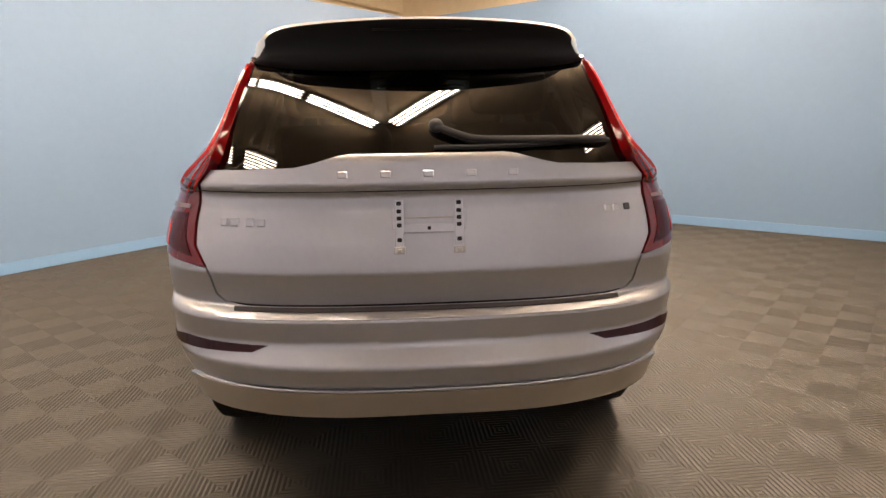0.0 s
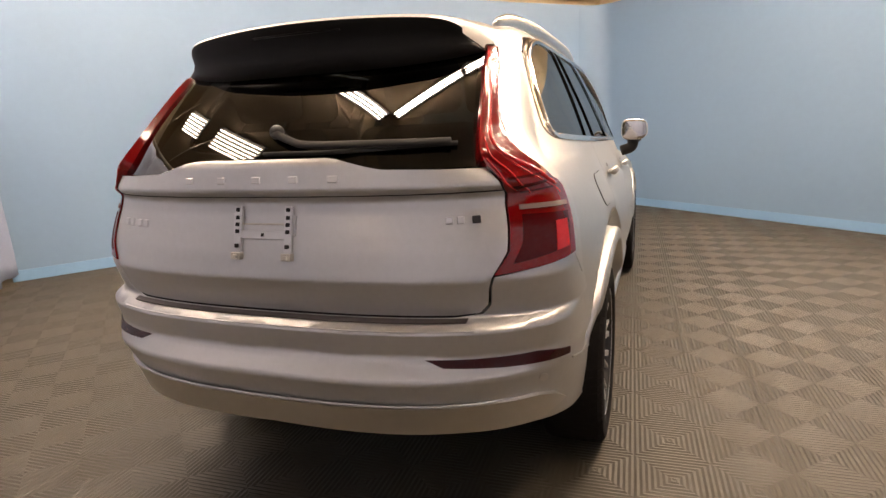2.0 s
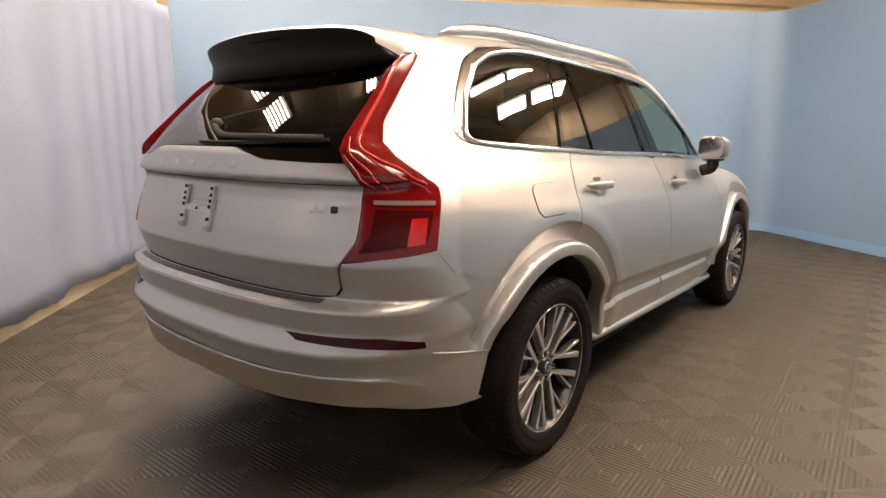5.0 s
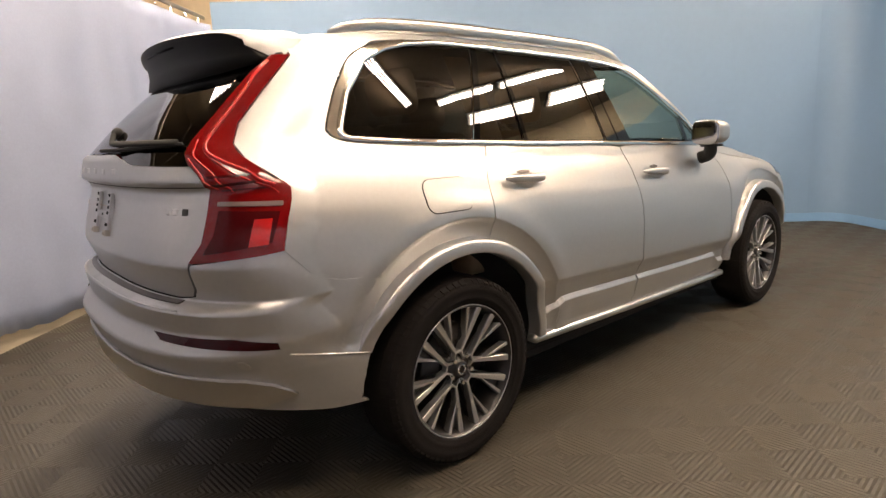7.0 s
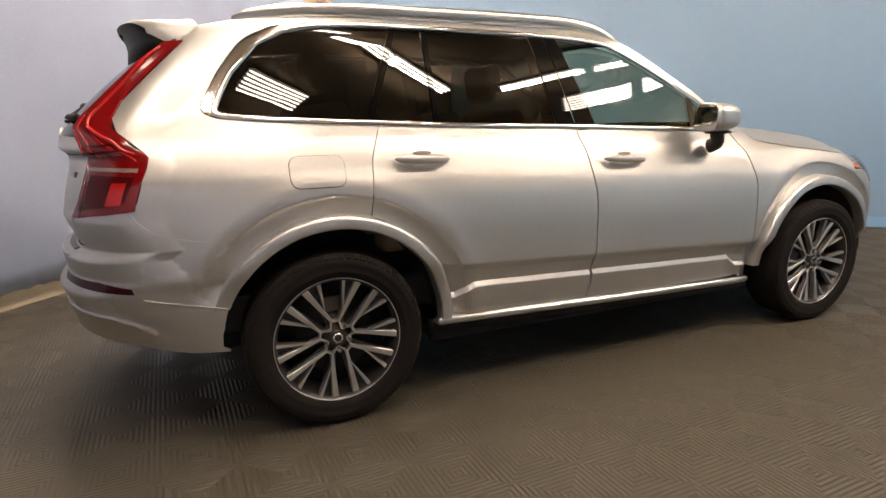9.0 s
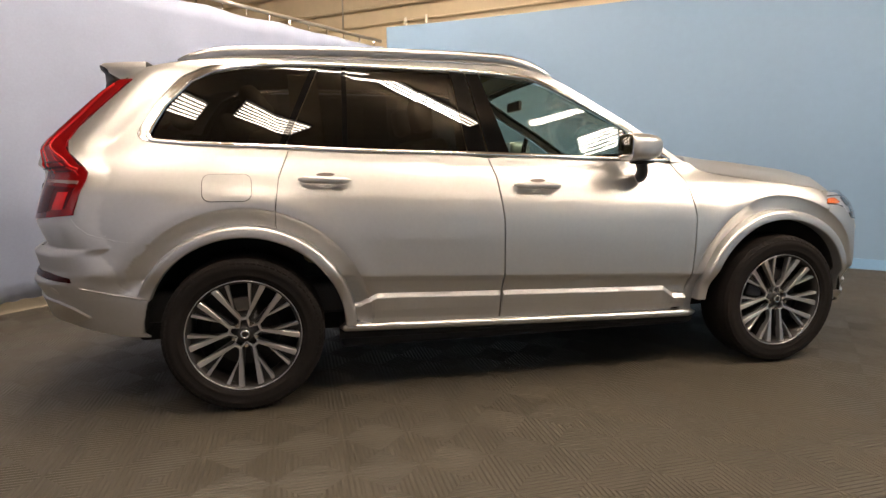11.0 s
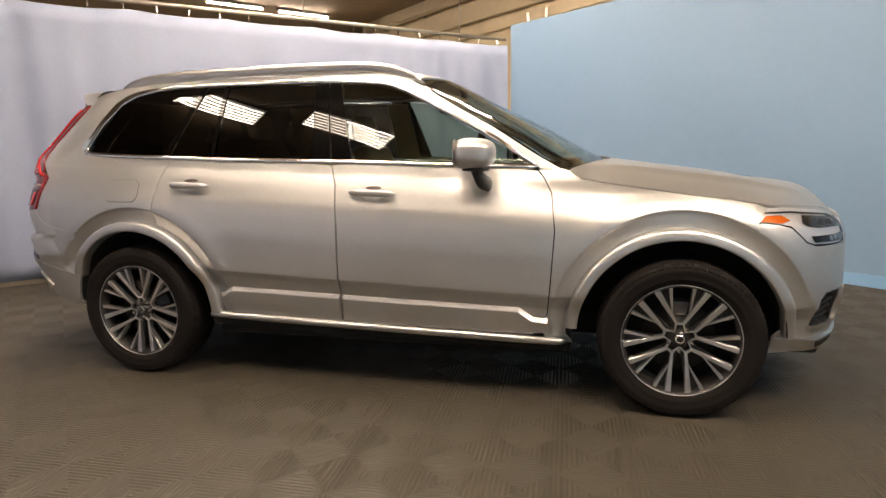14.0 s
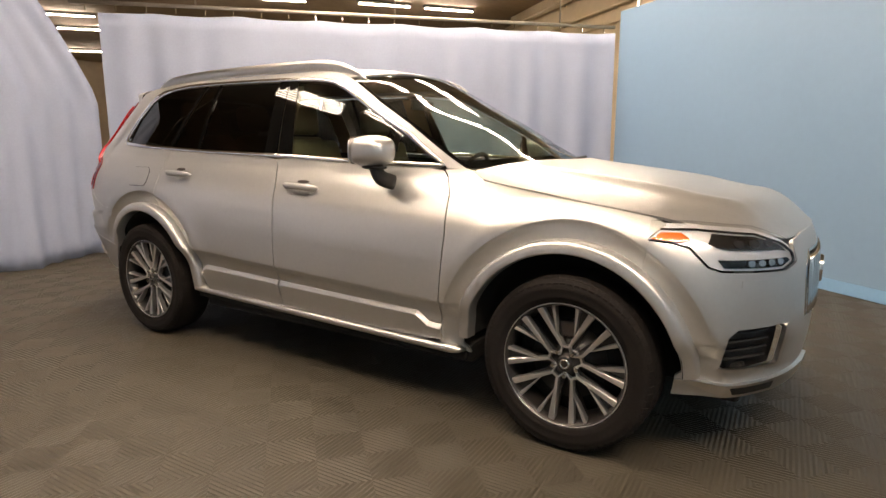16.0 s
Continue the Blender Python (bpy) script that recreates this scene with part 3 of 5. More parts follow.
# ---- lamps ----
def fixture(tubes, length, pitch=0.085, lit=TUBE):
    top = empty("ceiling_light", "grey fluorescent fitting with glowing tubes", "ceiling light", "lights over the booth")
    w = pitch * tubes
    bm = bmesh.new()
    box(bm, -length / 2 - 0.03, length / 2 + 0.03, -w / 2 - 0.02, w / 2 + 0.02, 0.035, 0.075, 0.012)
    part("housing", bm, LAMP_GREY, top)
    for i in range(tubes):
        y = (i - (tubes - 1) / 2) * pitch
        tube("tube", [(-length / 2, y, 0.005), (length / 2, y, 0.005)], 0.026, 0.026, lit, top, power=2)
        for e in (-1, 1):
            bm = bmesh.new()
            box(bm, e * length / 2 - 0.012, e * length / 2 + 0.012, y - 0.018, y + 0.018, -0.02, 0.04, 0.004, 1)
            part("socket", bm, WHITE_METAL, top)
    return top


LAMP_Z = 4.475


def light_rows():
    """Rows of fittings on the ceiling, along both directions of the booth's walls."""
    a, b, c, e = np.array((0.652, 0.758)), np.array((-0.758, 0.652)), np.array((0.684, 0.729)), np.array((-0.515, 0.857))
    apex = np.array((-0.36, -2.36))
    narrow = [(apex + b * d, b) for d in (0.75, 2.07, 3.39, 4.71)] + [(apex + c * d, c) for d in (0.75, 2.0)] + [(np.array(q), c) for q in ((2.3, -0.22), (3.0, 0.55))]
    narrow += [(np.array(q), e) for q in ((3.0, 2.25), (2.33, 3.4))]
    front_side = [(np.array(q), e) for q in ((3.45, 3.45), (2.65, 4.75))]
    wide = [(np.array(q), b) for q in ((-3.0, -2.45), (-4.4, -1.25))] + [(np.array(q), a) for q in ((2.6, -3.3), (3.4, -1.68))]
    hall_strips = [(np.array((x, y)), b) for x, y in ((-8.1, -6.3), (-9.3, -5.3), (-6.45, -8.0), (-5.2, -9.2), (-2.6, -10.4), (-1.2, -11.6), (-4.75, -13.65), (-5.85, -15.2), (-7.9, -19.1))]
    for first, rows in ((fixture(3, 1.2, 0.06), narrow), (fixture(6, 1.2, lit=TUBE_SOFT), wide), (fixture(6, 1.2, lit=TUBE_MID), front_side), (fixture(1, 1.2), hall_strips)):
        for i, (q, d) in enumerate(rows):
            m = pose(q[0], q[1], LAMP_Z, 0, 0, math.degrees(math.atan2(d[1], d[0])))
            if i == 0:
                first.matrix_world = m
            else:
                copy_thing(first, m)


light_rows()


# ---- the car ----
car = empty("car", "silver seven-seat estate off-roader parked on the tiles", "car")
BELT = curve((-1.82, 1.298), (-1.77, 1.288), (-1.54, 1.269), (-1.295, 1.257), (-1.17, 1.252), (-0.85, 1.237), (-0.165, 1.216), (0.576, 1.187), (1.05, 1.172))
ROOF_EDGE = curve((-2.0, 1.60), (-1.86, 1.635), (-1.6, 1.684), (-1.1, 1.710), (-0.5, 1.712), (-0.1, 1.706), (0.08, 1.690), (0.24, 1.645), (0.375, 1.572), (0.505, 1.494), (0.69, 1.390), (0.92, 1.242), (1.04, 1.172))
LAMP_EDGE = [(-1.855, 1.588), (-1.985, 1.462), (-2.088, 1.358), (-2.125, 1.295), (-2.112, 1.247), (-2.026, 1.172), (-2.045, 1.06), (-2.074, 0.966)]
SHUT = curve((0.98, 1.160), (1.17, 1.118), (1.485, 1.070), (1.91, 1.012), (2.04, 0.985), (2.3, 0.958))
WINDOW_TOP = [p[:2] for p in smooth_line([(y, z, 0) for y, z in ((0.92, 1.200), (0.76, 1.306), (0.70, 1.347), (0.52, 1.444), (0.31, 1.557), (0.20, 1.610), (0.07, 1.648), (-0.29, 1.673), (-1.10, 1.685), (-1.475, 1.662), (-1.565, 1.633), (-1.645, 1.588), (-1.735, 1.480), (-1.783, 1.403))], 4)]


def arch(i, r, a0, a1, n=14):
    """Points round a wheel arch, from a0 to a1 degrees (0 ahead, 90 above)."""
    cy, cz = ARCHES[i]
    return [(cy + r * math.cos(radians(a)), cz + r * math.sin(radians(a))) for a in np.linspace(a0, a1, n)]


def arch_u(i, r, a0, a1, fn_rear, n=14):
    """The same in the parameter of rear() or front()."""
    out = []
    for y, z in arch(i, r, a0, a1, n):
        out.append((rear_u(y, z) if fn_rear else (1 + (float(FRONT(z)) - BF) - y), z))
    return out


def belt(y0, y1, n=8, dz=0.0):
    return [(y, float(BELT(y)) + dz) for y in np.linspace(y0, y1, n)]


SIDE_LINES = [arch(i, r, 0, 180, 150) for i in (0, 1) for r in (0.562, 0.578, 0.588, 0.5935, 0.602)]
SIDE_LINES += [[(y, (z - 0.042 * (y + 0.5) * 0.9)) for y in np.arange(-2.0, 2.0, 0.016)] for z in (0.525, 0.56, 0.598, 0.606, 0.626, 0.634, 0.640)]
REAR_LINES = [[(u, z) for u in np.arange(-1.3, 1.3, 0.016)] for z in (0.555, 0.632, 0.642, 0.690, 0.702, 0.720, 0.785, 0.808, 0.835, 0.90, 0.915, 0.93, 1.165, 1.185, 1.265)]


def body_side(mirror):
    M = dict(mirror=mirror, lines=SIDE_LINES)
    # quarter panel with the pillars and the roof's edge
    poly = [(y, float(ROOF_EDGE(y))) for y in np.linspace(1.04, -1.86, 34)]
    poly += LAMP_EDGE
    poly += [(-2.0, 0.885), (-1.86, 0.845)] + arch(0, 0.505, 121, 107, 5)
    poly += arch(0, 0.515, 105, 74, 8)[:-1] + [(-1.213, 0.885), (-1.209, 0.98), (-1.192, 1.12), (-1.142, 1.250)]
    poly += belt(-1.17, -1.76, 8) + [(-1.792, 1.297), (-1.812, 1.309), (-1.821, 1.329), (-1.810, 1.356)] + WINDOW_TOP[::-1] + [(0.935, 1.176)]
    panel("body_side", poly, side, SILVER, car, gap=0.001, step=0.02, **M)
    # rear door
    poly = [(-1.142, 1.250), (-1.192, 1.12), (-1.209, 0.98), (-1.213, 0.885)] + arch(0, 0.515, 73, 8, 14) + [(-0.862, 0.40), (-0.80, 0.385), (-0.102, 0.372), (-0.094, 0.60), (-0.094, 0.90), (-0.118, 1.105), (-0.153, 1.207)]
    poly += belt(-0.25, -1.05, 8)
    rear_door = panel("rear_door", poly, side, SILVER, car, gap=0.0032, step=0.02, **M)
    poly = [(-0.153, 1.207), (-0.118, 1.105), (-0.094, 0.90), (-0.094, 0.60), (-0.102, 0.372), (0.90, 0.352), (0.966, 0.375), (0.985, 0.47), (0.997, 0.586), (1.017, 0.885), (0.997, 1.059), (0.955, 1.135), (0.925, 1.168)]
    poly += belt(0.85, -0.08, 8)
    front_door = panel("front_door", poly, side, SILVER, car, gap=0.0032, step=0.022, **M)
    # fender
    poly = [(0.925, 1.172), (0.955, 1.135), (0.997, 1.059), (1.017, 0.885), (0.997, 0.586), (0.985, 0.47), (0.966, 0.375), (0.968, 0.318), (1.112, 0.305)] + arch(1, 0.515, 184, 55, 26)
    poly += [(1.912, 0.918), (1.905, 0.934), (1.945, 0.978), (1.96, 0.990)] + [(y, float(SHUT(y))) for y in np.linspace(1.9, 1.14, 12)] + [(1.11, 1.140), (1.075, 1.168), (1.045, 1.178)]
    panel("fender", poly, side, SILVER, car, gap=0.003, step=0.02, **M)
    # arch flares
    for i, (a0, a1) in enumerate(((0, 158), (1, 178))):
        ring = []
        for r, proud in ((0.462, -0.05), (0.4625, 0.010), (0.465, 0.0165), (0.470, 0.0185), (0.500, 0.0170), (0.510, 0.0140), (0.517, 0.0040), (0.520, -0.04)):
            q = np.array(arch(i, r, a0, a1, 40))
            s3 = side(q[:, 0], q[:, 1], False)
            fade = np.clip((a1 - np.linspace(a0, a1, 40)) / 30, 0.1, 1) if i == 0 else 1.0
            s3[:, 0] += proud * fade if proud > 0 else proud
            ring.append(s3)
        k = 40
        verts = np.concatenate(ring)
        faces = [(a * k + j, a * k + j + 1, (a + 1) * k + j + 1, (a + 1) * k + j) for a in range(len(ring) - 1) for j in range(k - 1)]
        if mirror:
            verts = verts * np.array((-1, 1, 1))
        else:
            faces = [f[::-1] for f in faces]
        raw("wheel_arch_flare", verts, faces, SILVER, car)
        # dark liner of the wheel well
        y0, z0 = ARCHES[i]
        verts, faces = [], []
        for x in (0.875, 0.55):
            for a in np.linspace(2, 178, 36):
                verts.append(((-x if mirror else x), y0 + 0.470 * math.cos(radians(a)), z0 + 0.470 * math.sin(radians(a))))
        for j in range(35):
            faces.append((j, j + 1, 36 + j + 1, 36 + j))
        faces.append(tuple(range(36, 72)))
        raw("wheel_well", verts, faces, UNDER, car)
    # lower door strips: a chamfered ledge above a face that leans in
    for owner, y0, y1, knots in ((rear_door, -0.885, -0.105, ((-0.885, 0.487), (-0.83, 0.487), (-0.745, 0.534), (-0.105, 0.514))),
                                 (front_door, -0.089, 0.985, ((-0.089, 0.514), (0.845, 0.486), (0.912, 0.438), (0.985, 0.434)))):
        y = np.unique(np.concatenate((np.linspace(y0, y1, 50), [k[0] for k in knots])))
        top = np.interp(y, [k[0] for k in knots], [k[1] for k in knots])
        low = np.interp(y, (-0.9, 1.0), (0.398, 0.366))
        ring = []
        for f, dz, out in ((0, 0.014, -0.006), (0, 0.011, 0.003), (0, -0.008, 0.018), (0, -0.013, 0.019), (0.55, 0, 0.009), (1, 0, -0.006), (1, -0.004, -0.03)):
            z = top + (low - top) * f + dz
            base = side(y, np.maximum(z, 0.42))[:, 0]
            ring.append(np.stack((base + out, y, z), 1))
        k = len(y)
        verts = np.concatenate(ring)
        faces = [(a * k + j, (a + 1) * k + j, (a + 1) * k + j + 1, a * k + j + 1) for a in range(6) for j in range(k - 1)]
        faces += [tuple(a * k for a in range(7)), tuple(a * k + k - 1 for a in range(6, -1, -1))]
        if mirror:
            verts = verts * np.array((-1, 1, 1))
            faces = [f[::-1] for f in faces]
        ob = raw("lower_door_strip", verts, [f[::-1] for f in faces], SILVER, owner)
        for p in ob.data.polygons:
            p.use_smooth = False
    # sill
    pts = [(0.862, -0.93, 0.372), (0.868, -0.80, 0.372), (0.872, 0.0, 0.352), (0.866, 0.9, 0.331), (0.845, 1.09, 0.324)]
    sill = tube("sill", smooth_line(pts, 5), 0.068, 0.042, SILVER_LOW, car, mirror=mirror, n=12, taper=3)
    tube("sill_skirt", [(0.825, -0.93, 0.335), (0.825, 0.0, 0.318), (0.815, 1.08, 0.295)], 0.05, 0.07, UNDER, sill, mirror=mirror, n=8)
    # glazing
    M = dict(mirror=mirror)

    def bowed(y, z):
        """The flank with the gentle bow and twist of the side glass."""
        p = side(y, z)
        p[..., 0] += 0.009 - 0.009 * (p[..., 1] + 0.5) ** 2 - 0.055 * (p[..., 1] + 0.5) * (p[..., 2] - 1.46) + 0.06 * np.clip(-1.25 - p[..., 1], 0, None) ** 2
        return p

    def pane(name, poly, mat, owner, proud=-0.012, label=""):
        return panel(name, poly, bowed, mat, owner, label, step=0.04, gap=0.0, lip=0.005, proud=proud, **M)

    def lifted(y):
        return float(BELT(y)) + 0.018
    pane("quarter_window", [(-1.19, lifted(-1.19)), (-1.745, 1.302), (-1.772, 1.316), (-1.752, 1.375), (-1.702, 1.465), (-1.652, 1.517), (-1.590, 1.586), (-1.482, 1.636), (-1.375, 1.655), (-1.065, 1.664), (-1.022, 1.664)], PRIVACY, car)
    pane("quarter_light", [(-0.885, lifted(-0.885)), (-1.155, lifted(-1.155)), (-0.985, 1.664), (-0.872, 1.662)], PRIVACY, rear_door)
    pane("door_window", [(-0.262, lifted(-0.262)), (-0.865, lifted(-0.865)), (-0.852, 1.662), (-0.312, 1.654)], PRIVACY, rear_door)
    pane("door_window", [(0.60, lifted(0.60)), (-0.035, lifted(-0.035)), (-0.10, 1.45), (-0.155, 1.649), (0.07, 1.620), (0.20, 1.588), (0.31, 1.534), (0.52, 1.421), (0.62, 1.364)], CLEAR, front_door)
    pane("corner_light", [(0.87, lifted(0.87)), (0.65, lifted(0.65)), (0.66, 1.342), (0.76, 1.283)], CLEAR, front_door)
    # black pillar covers
    for poly, owner in (([(-1.157, lifted(-1.157)), (-1.188, lifted(-1.188)), (-1.020, 1.664), (-0.987, 1.664)], car), ([(-0.863, lifted(-0.863)), (-0.887, lifted(-0.887)), (-0.874, 1.664), (-0.850, 1.664)], rear_door),
                        ([(-0.158, lifted(-0.158)), (-0.260, lifted(-0.26)), (-0.310, 1.658), (-0.232, 1.656)], rear_door), ([(-0.037, lifted(-0.037)), (-0.150, lifted(-0.15)), (-0.226, 1.656), (-0.157, 1.650)], front_door),
                        ([(0.648, lifted(0.648)), (0.602, lifted(0.602)), (0.622, 1.364), (0.658, 1.343)], front_door)):
        pane("pillar_cover", poly, GLOSS_BLACK, owner, proud=-0.005)
    # chrome round the windows
    edge = [(-1.762, 1.305), (-1.772, 1.317), (-1.769, 1.332), (-1.750, 1.373), (-1.700, 1.462), (-1.650, 1.514), (-1.588, 1.582), (-1.482, 1.632), (-1.375, 1.655)]
    loop = [(y, float(BELT(y)) + 0.010) for y in np.linspace(0.90, -1.745, 40)] + edge + [(y, z - 0.010) for y, z in WINDOW_TOP[::-1] if y > -1.25]
    q = np.array(dense(loop, 0.03))
    tube("window_trim", side(q[:, 0], q[:, 1]) + np.array((0.003, 0, 0)), 0.025, 0.012, CHROME, car, up=(1, 0, 0.3), closed=True, mirror=mirror, n=8)
    # broad chrome blade behind the quarter window
    blade = [(-1.74, 1.290), (-1.79, 1.2995), (-1.808, 1.311), (-1.8165, 1.330), (-1.806, 1.355), (-1.779, 1.402), (-1.731, 1.478), (-1.642, 1.585), (-1.563, 1.629), (-1.475, 1.657), (-1.36, 1.674)]
    panel("window_blade", blade + [(y + 0.006, z) for y, z in edge[::-1]], side, CHROME, car, "broad chrome blade", step=0.012, gap=0.0, lip=0.012, proud=0.002, **M)
    # door handles
    for owner, y0, y1, z0, z1 in ((rear_door, -1.100, -0.857, 1.112, 1.104), (front_door, -0.032, 0.220, 1.070, 1.060)):
        n = 13
        f = np.linspace(0, 1, n)
        y = y0 + (y1 - y0) * f
        z = z0 + (z1 - z0) * f
        x = side(y, z)[:, 0] + 0.030 * np.clip(np.sin(np.pi * (0.04 + 0.92 * f)) * 2.2, 0, 1) + 0.004
        handle = tube("door_handle", np.stack((x, y, z), 1), 0.026, 0.034, SILVER, owner, up=(0, 0, 1), mirror=mirror, taper=2, n=12)
        cy, cz = y0 + (y1 - y0) * 0.52, (z0 + z1) / 2 - 0.004
        cup = [(cy + 0.062 * math.cos(a), cz + 0.036 * math.sin(a)) for a in np.linspace(0, 2 * math.pi, 24, endpoint=False)]
        panel("handle_cup", cup, lambda a, b: side(a, b) + np.stack((0.006 - 0.005 * np.clip(1 - ((a - cy) / 0.062) ** 2 - ((b - cz) / 0.036) ** 2, 0, 1), 0 * a, 0 * a), -1), SILVER, handle, gap=0, lip=0.0, step=0.008, **M)
        # flat dark oval that stands for the shade in the handle's hollow
        cap = [(cy + 0.044 * math.cos(a), cz + 0.026 + 0.009 * math.sin(a)) for a in np.linspace(0, 2 * math.pi, 16, endpoint=False)]
        panel("recess_shade", cap, side, PLATE_AND_SHADE, handle, gap=0, lip=0.0, step=0.01, proud=0.007, **M)
    # mirror
    head = bmesh.new()
    bmesh.ops.create_uvsphere(head, u_segments=28, v_segments=18, radius=1)
    for v in head.verts:
        x, y, z = v.co
        px = lambda w, e: math.copysign(abs(w) ** e, w)
        x, y, z = px(x, 0.62), px(y, 0.75), px(z, 0.62)
        if y < 0:
            y *= 0.35
        z *= 1 - 0.10 * (x + 1)
        v.co = (0.953 + 0.090 * x, 0.600 + 0.140 * y, 1.256 + 0.080 * z)
        if mirror:
            v.co.x *= -1
    mir = part("door_mirror", head, SILVER, front_door, smooth=True)
    bm = bmesh.new()
    bmesh.ops.create_uvsphere(bm, u_segments=24, v_segments=12, radius=1)
    for v in bm.verts:
        x, y, z = v.co
        v.co = ((0.953 + 0.080 * math.copysign(abs(x) ** 0.5, x)) * (-1 if mirror else 1), 0.550 + 0.006 * y, 1.257 + 0.068 * math.copysign(abs(z) ** 0.5, z))
    part("mirror_glass", bm, CHROME, mir, smooth=True)
    tube("mirror_base", [(0.985, 0.635, 1.180), (0.92, 0.655, 1.178)], 0.115, 0.016, BLACK, mir, mirror=mirror)
    tube("mirror_foot", smooth_line([(0.945, 0.645, 1.18), (0.93, 0.665, 1.13), (0.865, 0.69, 1.105)], 4), 0.075, 0.05, BLACK, mir, up=(0, 1, 0), mirror=mirror)
    # roof rail
    f = np.linspace(-1.66, 0.30, 34)
    z = np.array([float(ROOF_EDGE(y)) for y in f]) + 0.012 + 0.020 * np.clip(np.minimum((f + 1.66) / 0.22, (0.30 - f) / 0.30), 0, 1) ** 0.6
    tube("roof_rail", np.stack((0.572 - 0.05 * np.clip(-1.0 - f, 0, 1), f, z), 1), 0.036, 0.060, SILVER_LOW, car, mirror=mirror, n=12, taper=3)
    # fuel flap, one side only
    if not mirror:
        c, r, poly = (-1.420, 1.078), 0.035, []
        for (sx, sz), a0 in (((1, 1), 0), ((-1, 1), 90), ((-1, -1), 180), ((1, -1), 270)):
            for a in np.linspace(a0, a0 + 90, 6):
                poly.append((c[0] + sx * (0.107 - r) + r * math.cos(radians(a)), c[1] + sz * (0.060 - r) + r * math.sin(radians(a))))
        flap = panel("fuel_flap", poly, side, SILVER, car, gap=0.0, lip=0.004, proud=0.0032)
        q = np.array(dense(poly, 0.02))
        tube("flap_gap", side(q[:, 0], q[:, 1]) + np.array((0.0008, 0, 0)), 0.005, 0.003, UNDER, flap, up=(1, 0, 0), closed=True, n=6)


body_side(False)
body_side(True)


# roof, windshield, hood
def roof_map(v, y):
    e = side(y, np.vectorize(lambda a: float(ROOF_EDGE(a)))(y))
    ahead = np.clip((y + 0.4) / 0.64, 0, 1)
    crown = 0.046 + 0.012 * ahead ** 2
    return np.stack((v * e[..., 0], y + 0.09 * ahead ** 2 * (1 - v ** 2), e[..., 2] + crown * (1 - np.abs(v) ** 2.2)), -1)


panel("roof", [(-1, -1.86), (-1, 0.235), (-0.5, 0.235), (0, 0.235), (0.5, 0.235), (1, 0.235), (1, -1.86), (0.5, -1.93), (0, -1.95), (-0.5, -1.93)], roof_map, SILVER, car, step=0.05, gap=0.001)


def screen_map(v, y):
    e = side(y, np.vectorize(lambda a: float(ROOF_EDGE(a)))(y))
    f = np.clip((1.04 - y) / 0.94, 0, 1)
    return np.stack((v * e[..., 0], y + (0.26 - 0.20 * f) * (1 - np.abs(v) ** 2), e[..., 2] + (0.020 + 0.045 * f) * (1 - np.abs(v) ** 2)), -1)


panel("windshield", [(-0.965, 0.25), (-0.965, 1.02), (0.965, 1.02), (0.965, 0.25)], screen_map, SCREEN, car, "clear windshield", step=0.05, gap=0.0, lip=0.006, proud=-0.006)
panel("windshield_edge", [(-1, 0.238), (-1, 1.04), (1, 1.04), (1, 0.238)], screen_map, GLOSS_BLACK, car, step=0.04, gap=0.0, lip=0.006, proud=-0.008,
      holes=[[(-0.955, 0.275), (-0.955, 0.97), (0.955, 0.97), (0.955, 0.275)]])


NOSE = curve((0.0, 0.944), (0.45, 0.930), (0.62, 0.911), (0.75, 0.931), (0.85, 0.950), (0.95, 0.964), (1.0, 0.968))


def hood_map(v, w):
    """Across v, and w from the windshield to the nose."""
    av = np.abs(v)
    yb = 1.055 + 0.26 * (1 - av ** 2)
    yn = 2.425 - 0.17 * av ** 2 - 0.23 * av ** 6
    y = yb + (yn - yb) * w
    ze = np.vectorize(lambda a: float(SHUT(a)))(np.minimum(y, 2.25))
    xe = side(np.minimum(y, 2.15), np.vectorize(lambda a: float(SHUT(a)))(np.minimum(y, 2.15)))[..., 0]
    high = 0.118 - 0.006 * w - 0.045 * np.clip((w - 0.84) / 0.16, 0, 1) ** 2
    nose = NOSE(av)
    ridge = 0.016 * np.exp(-((av - 0.68) / 0.05) ** 2) * np.clip(w * 4, 0, 1) * np.clip((1 - w) * 4, 0, 1)
    z = ze + high * (1 - av ** 3.4) + ridge
    s = np.clip((w - 0.80) / 0.20, 0, 1) ** 2.2
    return np.stack((v * xe, y, z + (nose - z) * s), -1)


hood = panel("hood", [(-0.995, 0.03), (-0.965, -0.015), (-0.88, -0.02), (-0.5, 0.0), (0, 0.0), (0.5, 0.0), (0.88, -0.02), (0.965, -0.015), (0.995, 0.03), (0.995, 0.5), (0.997, 0.83), (0.96, 0.93), (0.83, 0.988), (0.5, 1.0), (0, 1.0), (-0.5, 1.0), (-0.83, 0.988), (-0.96, 0.93), (-0.997, 0.83), (-0.995, 0.5)], hood_map, SILVER, car, step=0.028, gap=0.001)


def cowl_map(v, y):
    return np.stack((v * 0.70, 1.02 + 0.27 * (1 - np.abs(v) ** 2) + y, 1.120 + 0.012 * (1 - v ** 2) + 0 * y), -1)


panel("cowl", [(-0.98, -0.14), (0.98, -0.14), (0.98, 0.08), (-0.98, 0.08)], cowl_map, BLACK, car, step=0.05)
tube("wiper_arm", smooth_line([(0.10, 1.285, 1.195), (-0.05, 1.28, 1.212), (-0.25, 1.255, 1.216), (-0.55, 1.16, 1.215)], 4), 0.025, 0.014, BLACK, car)

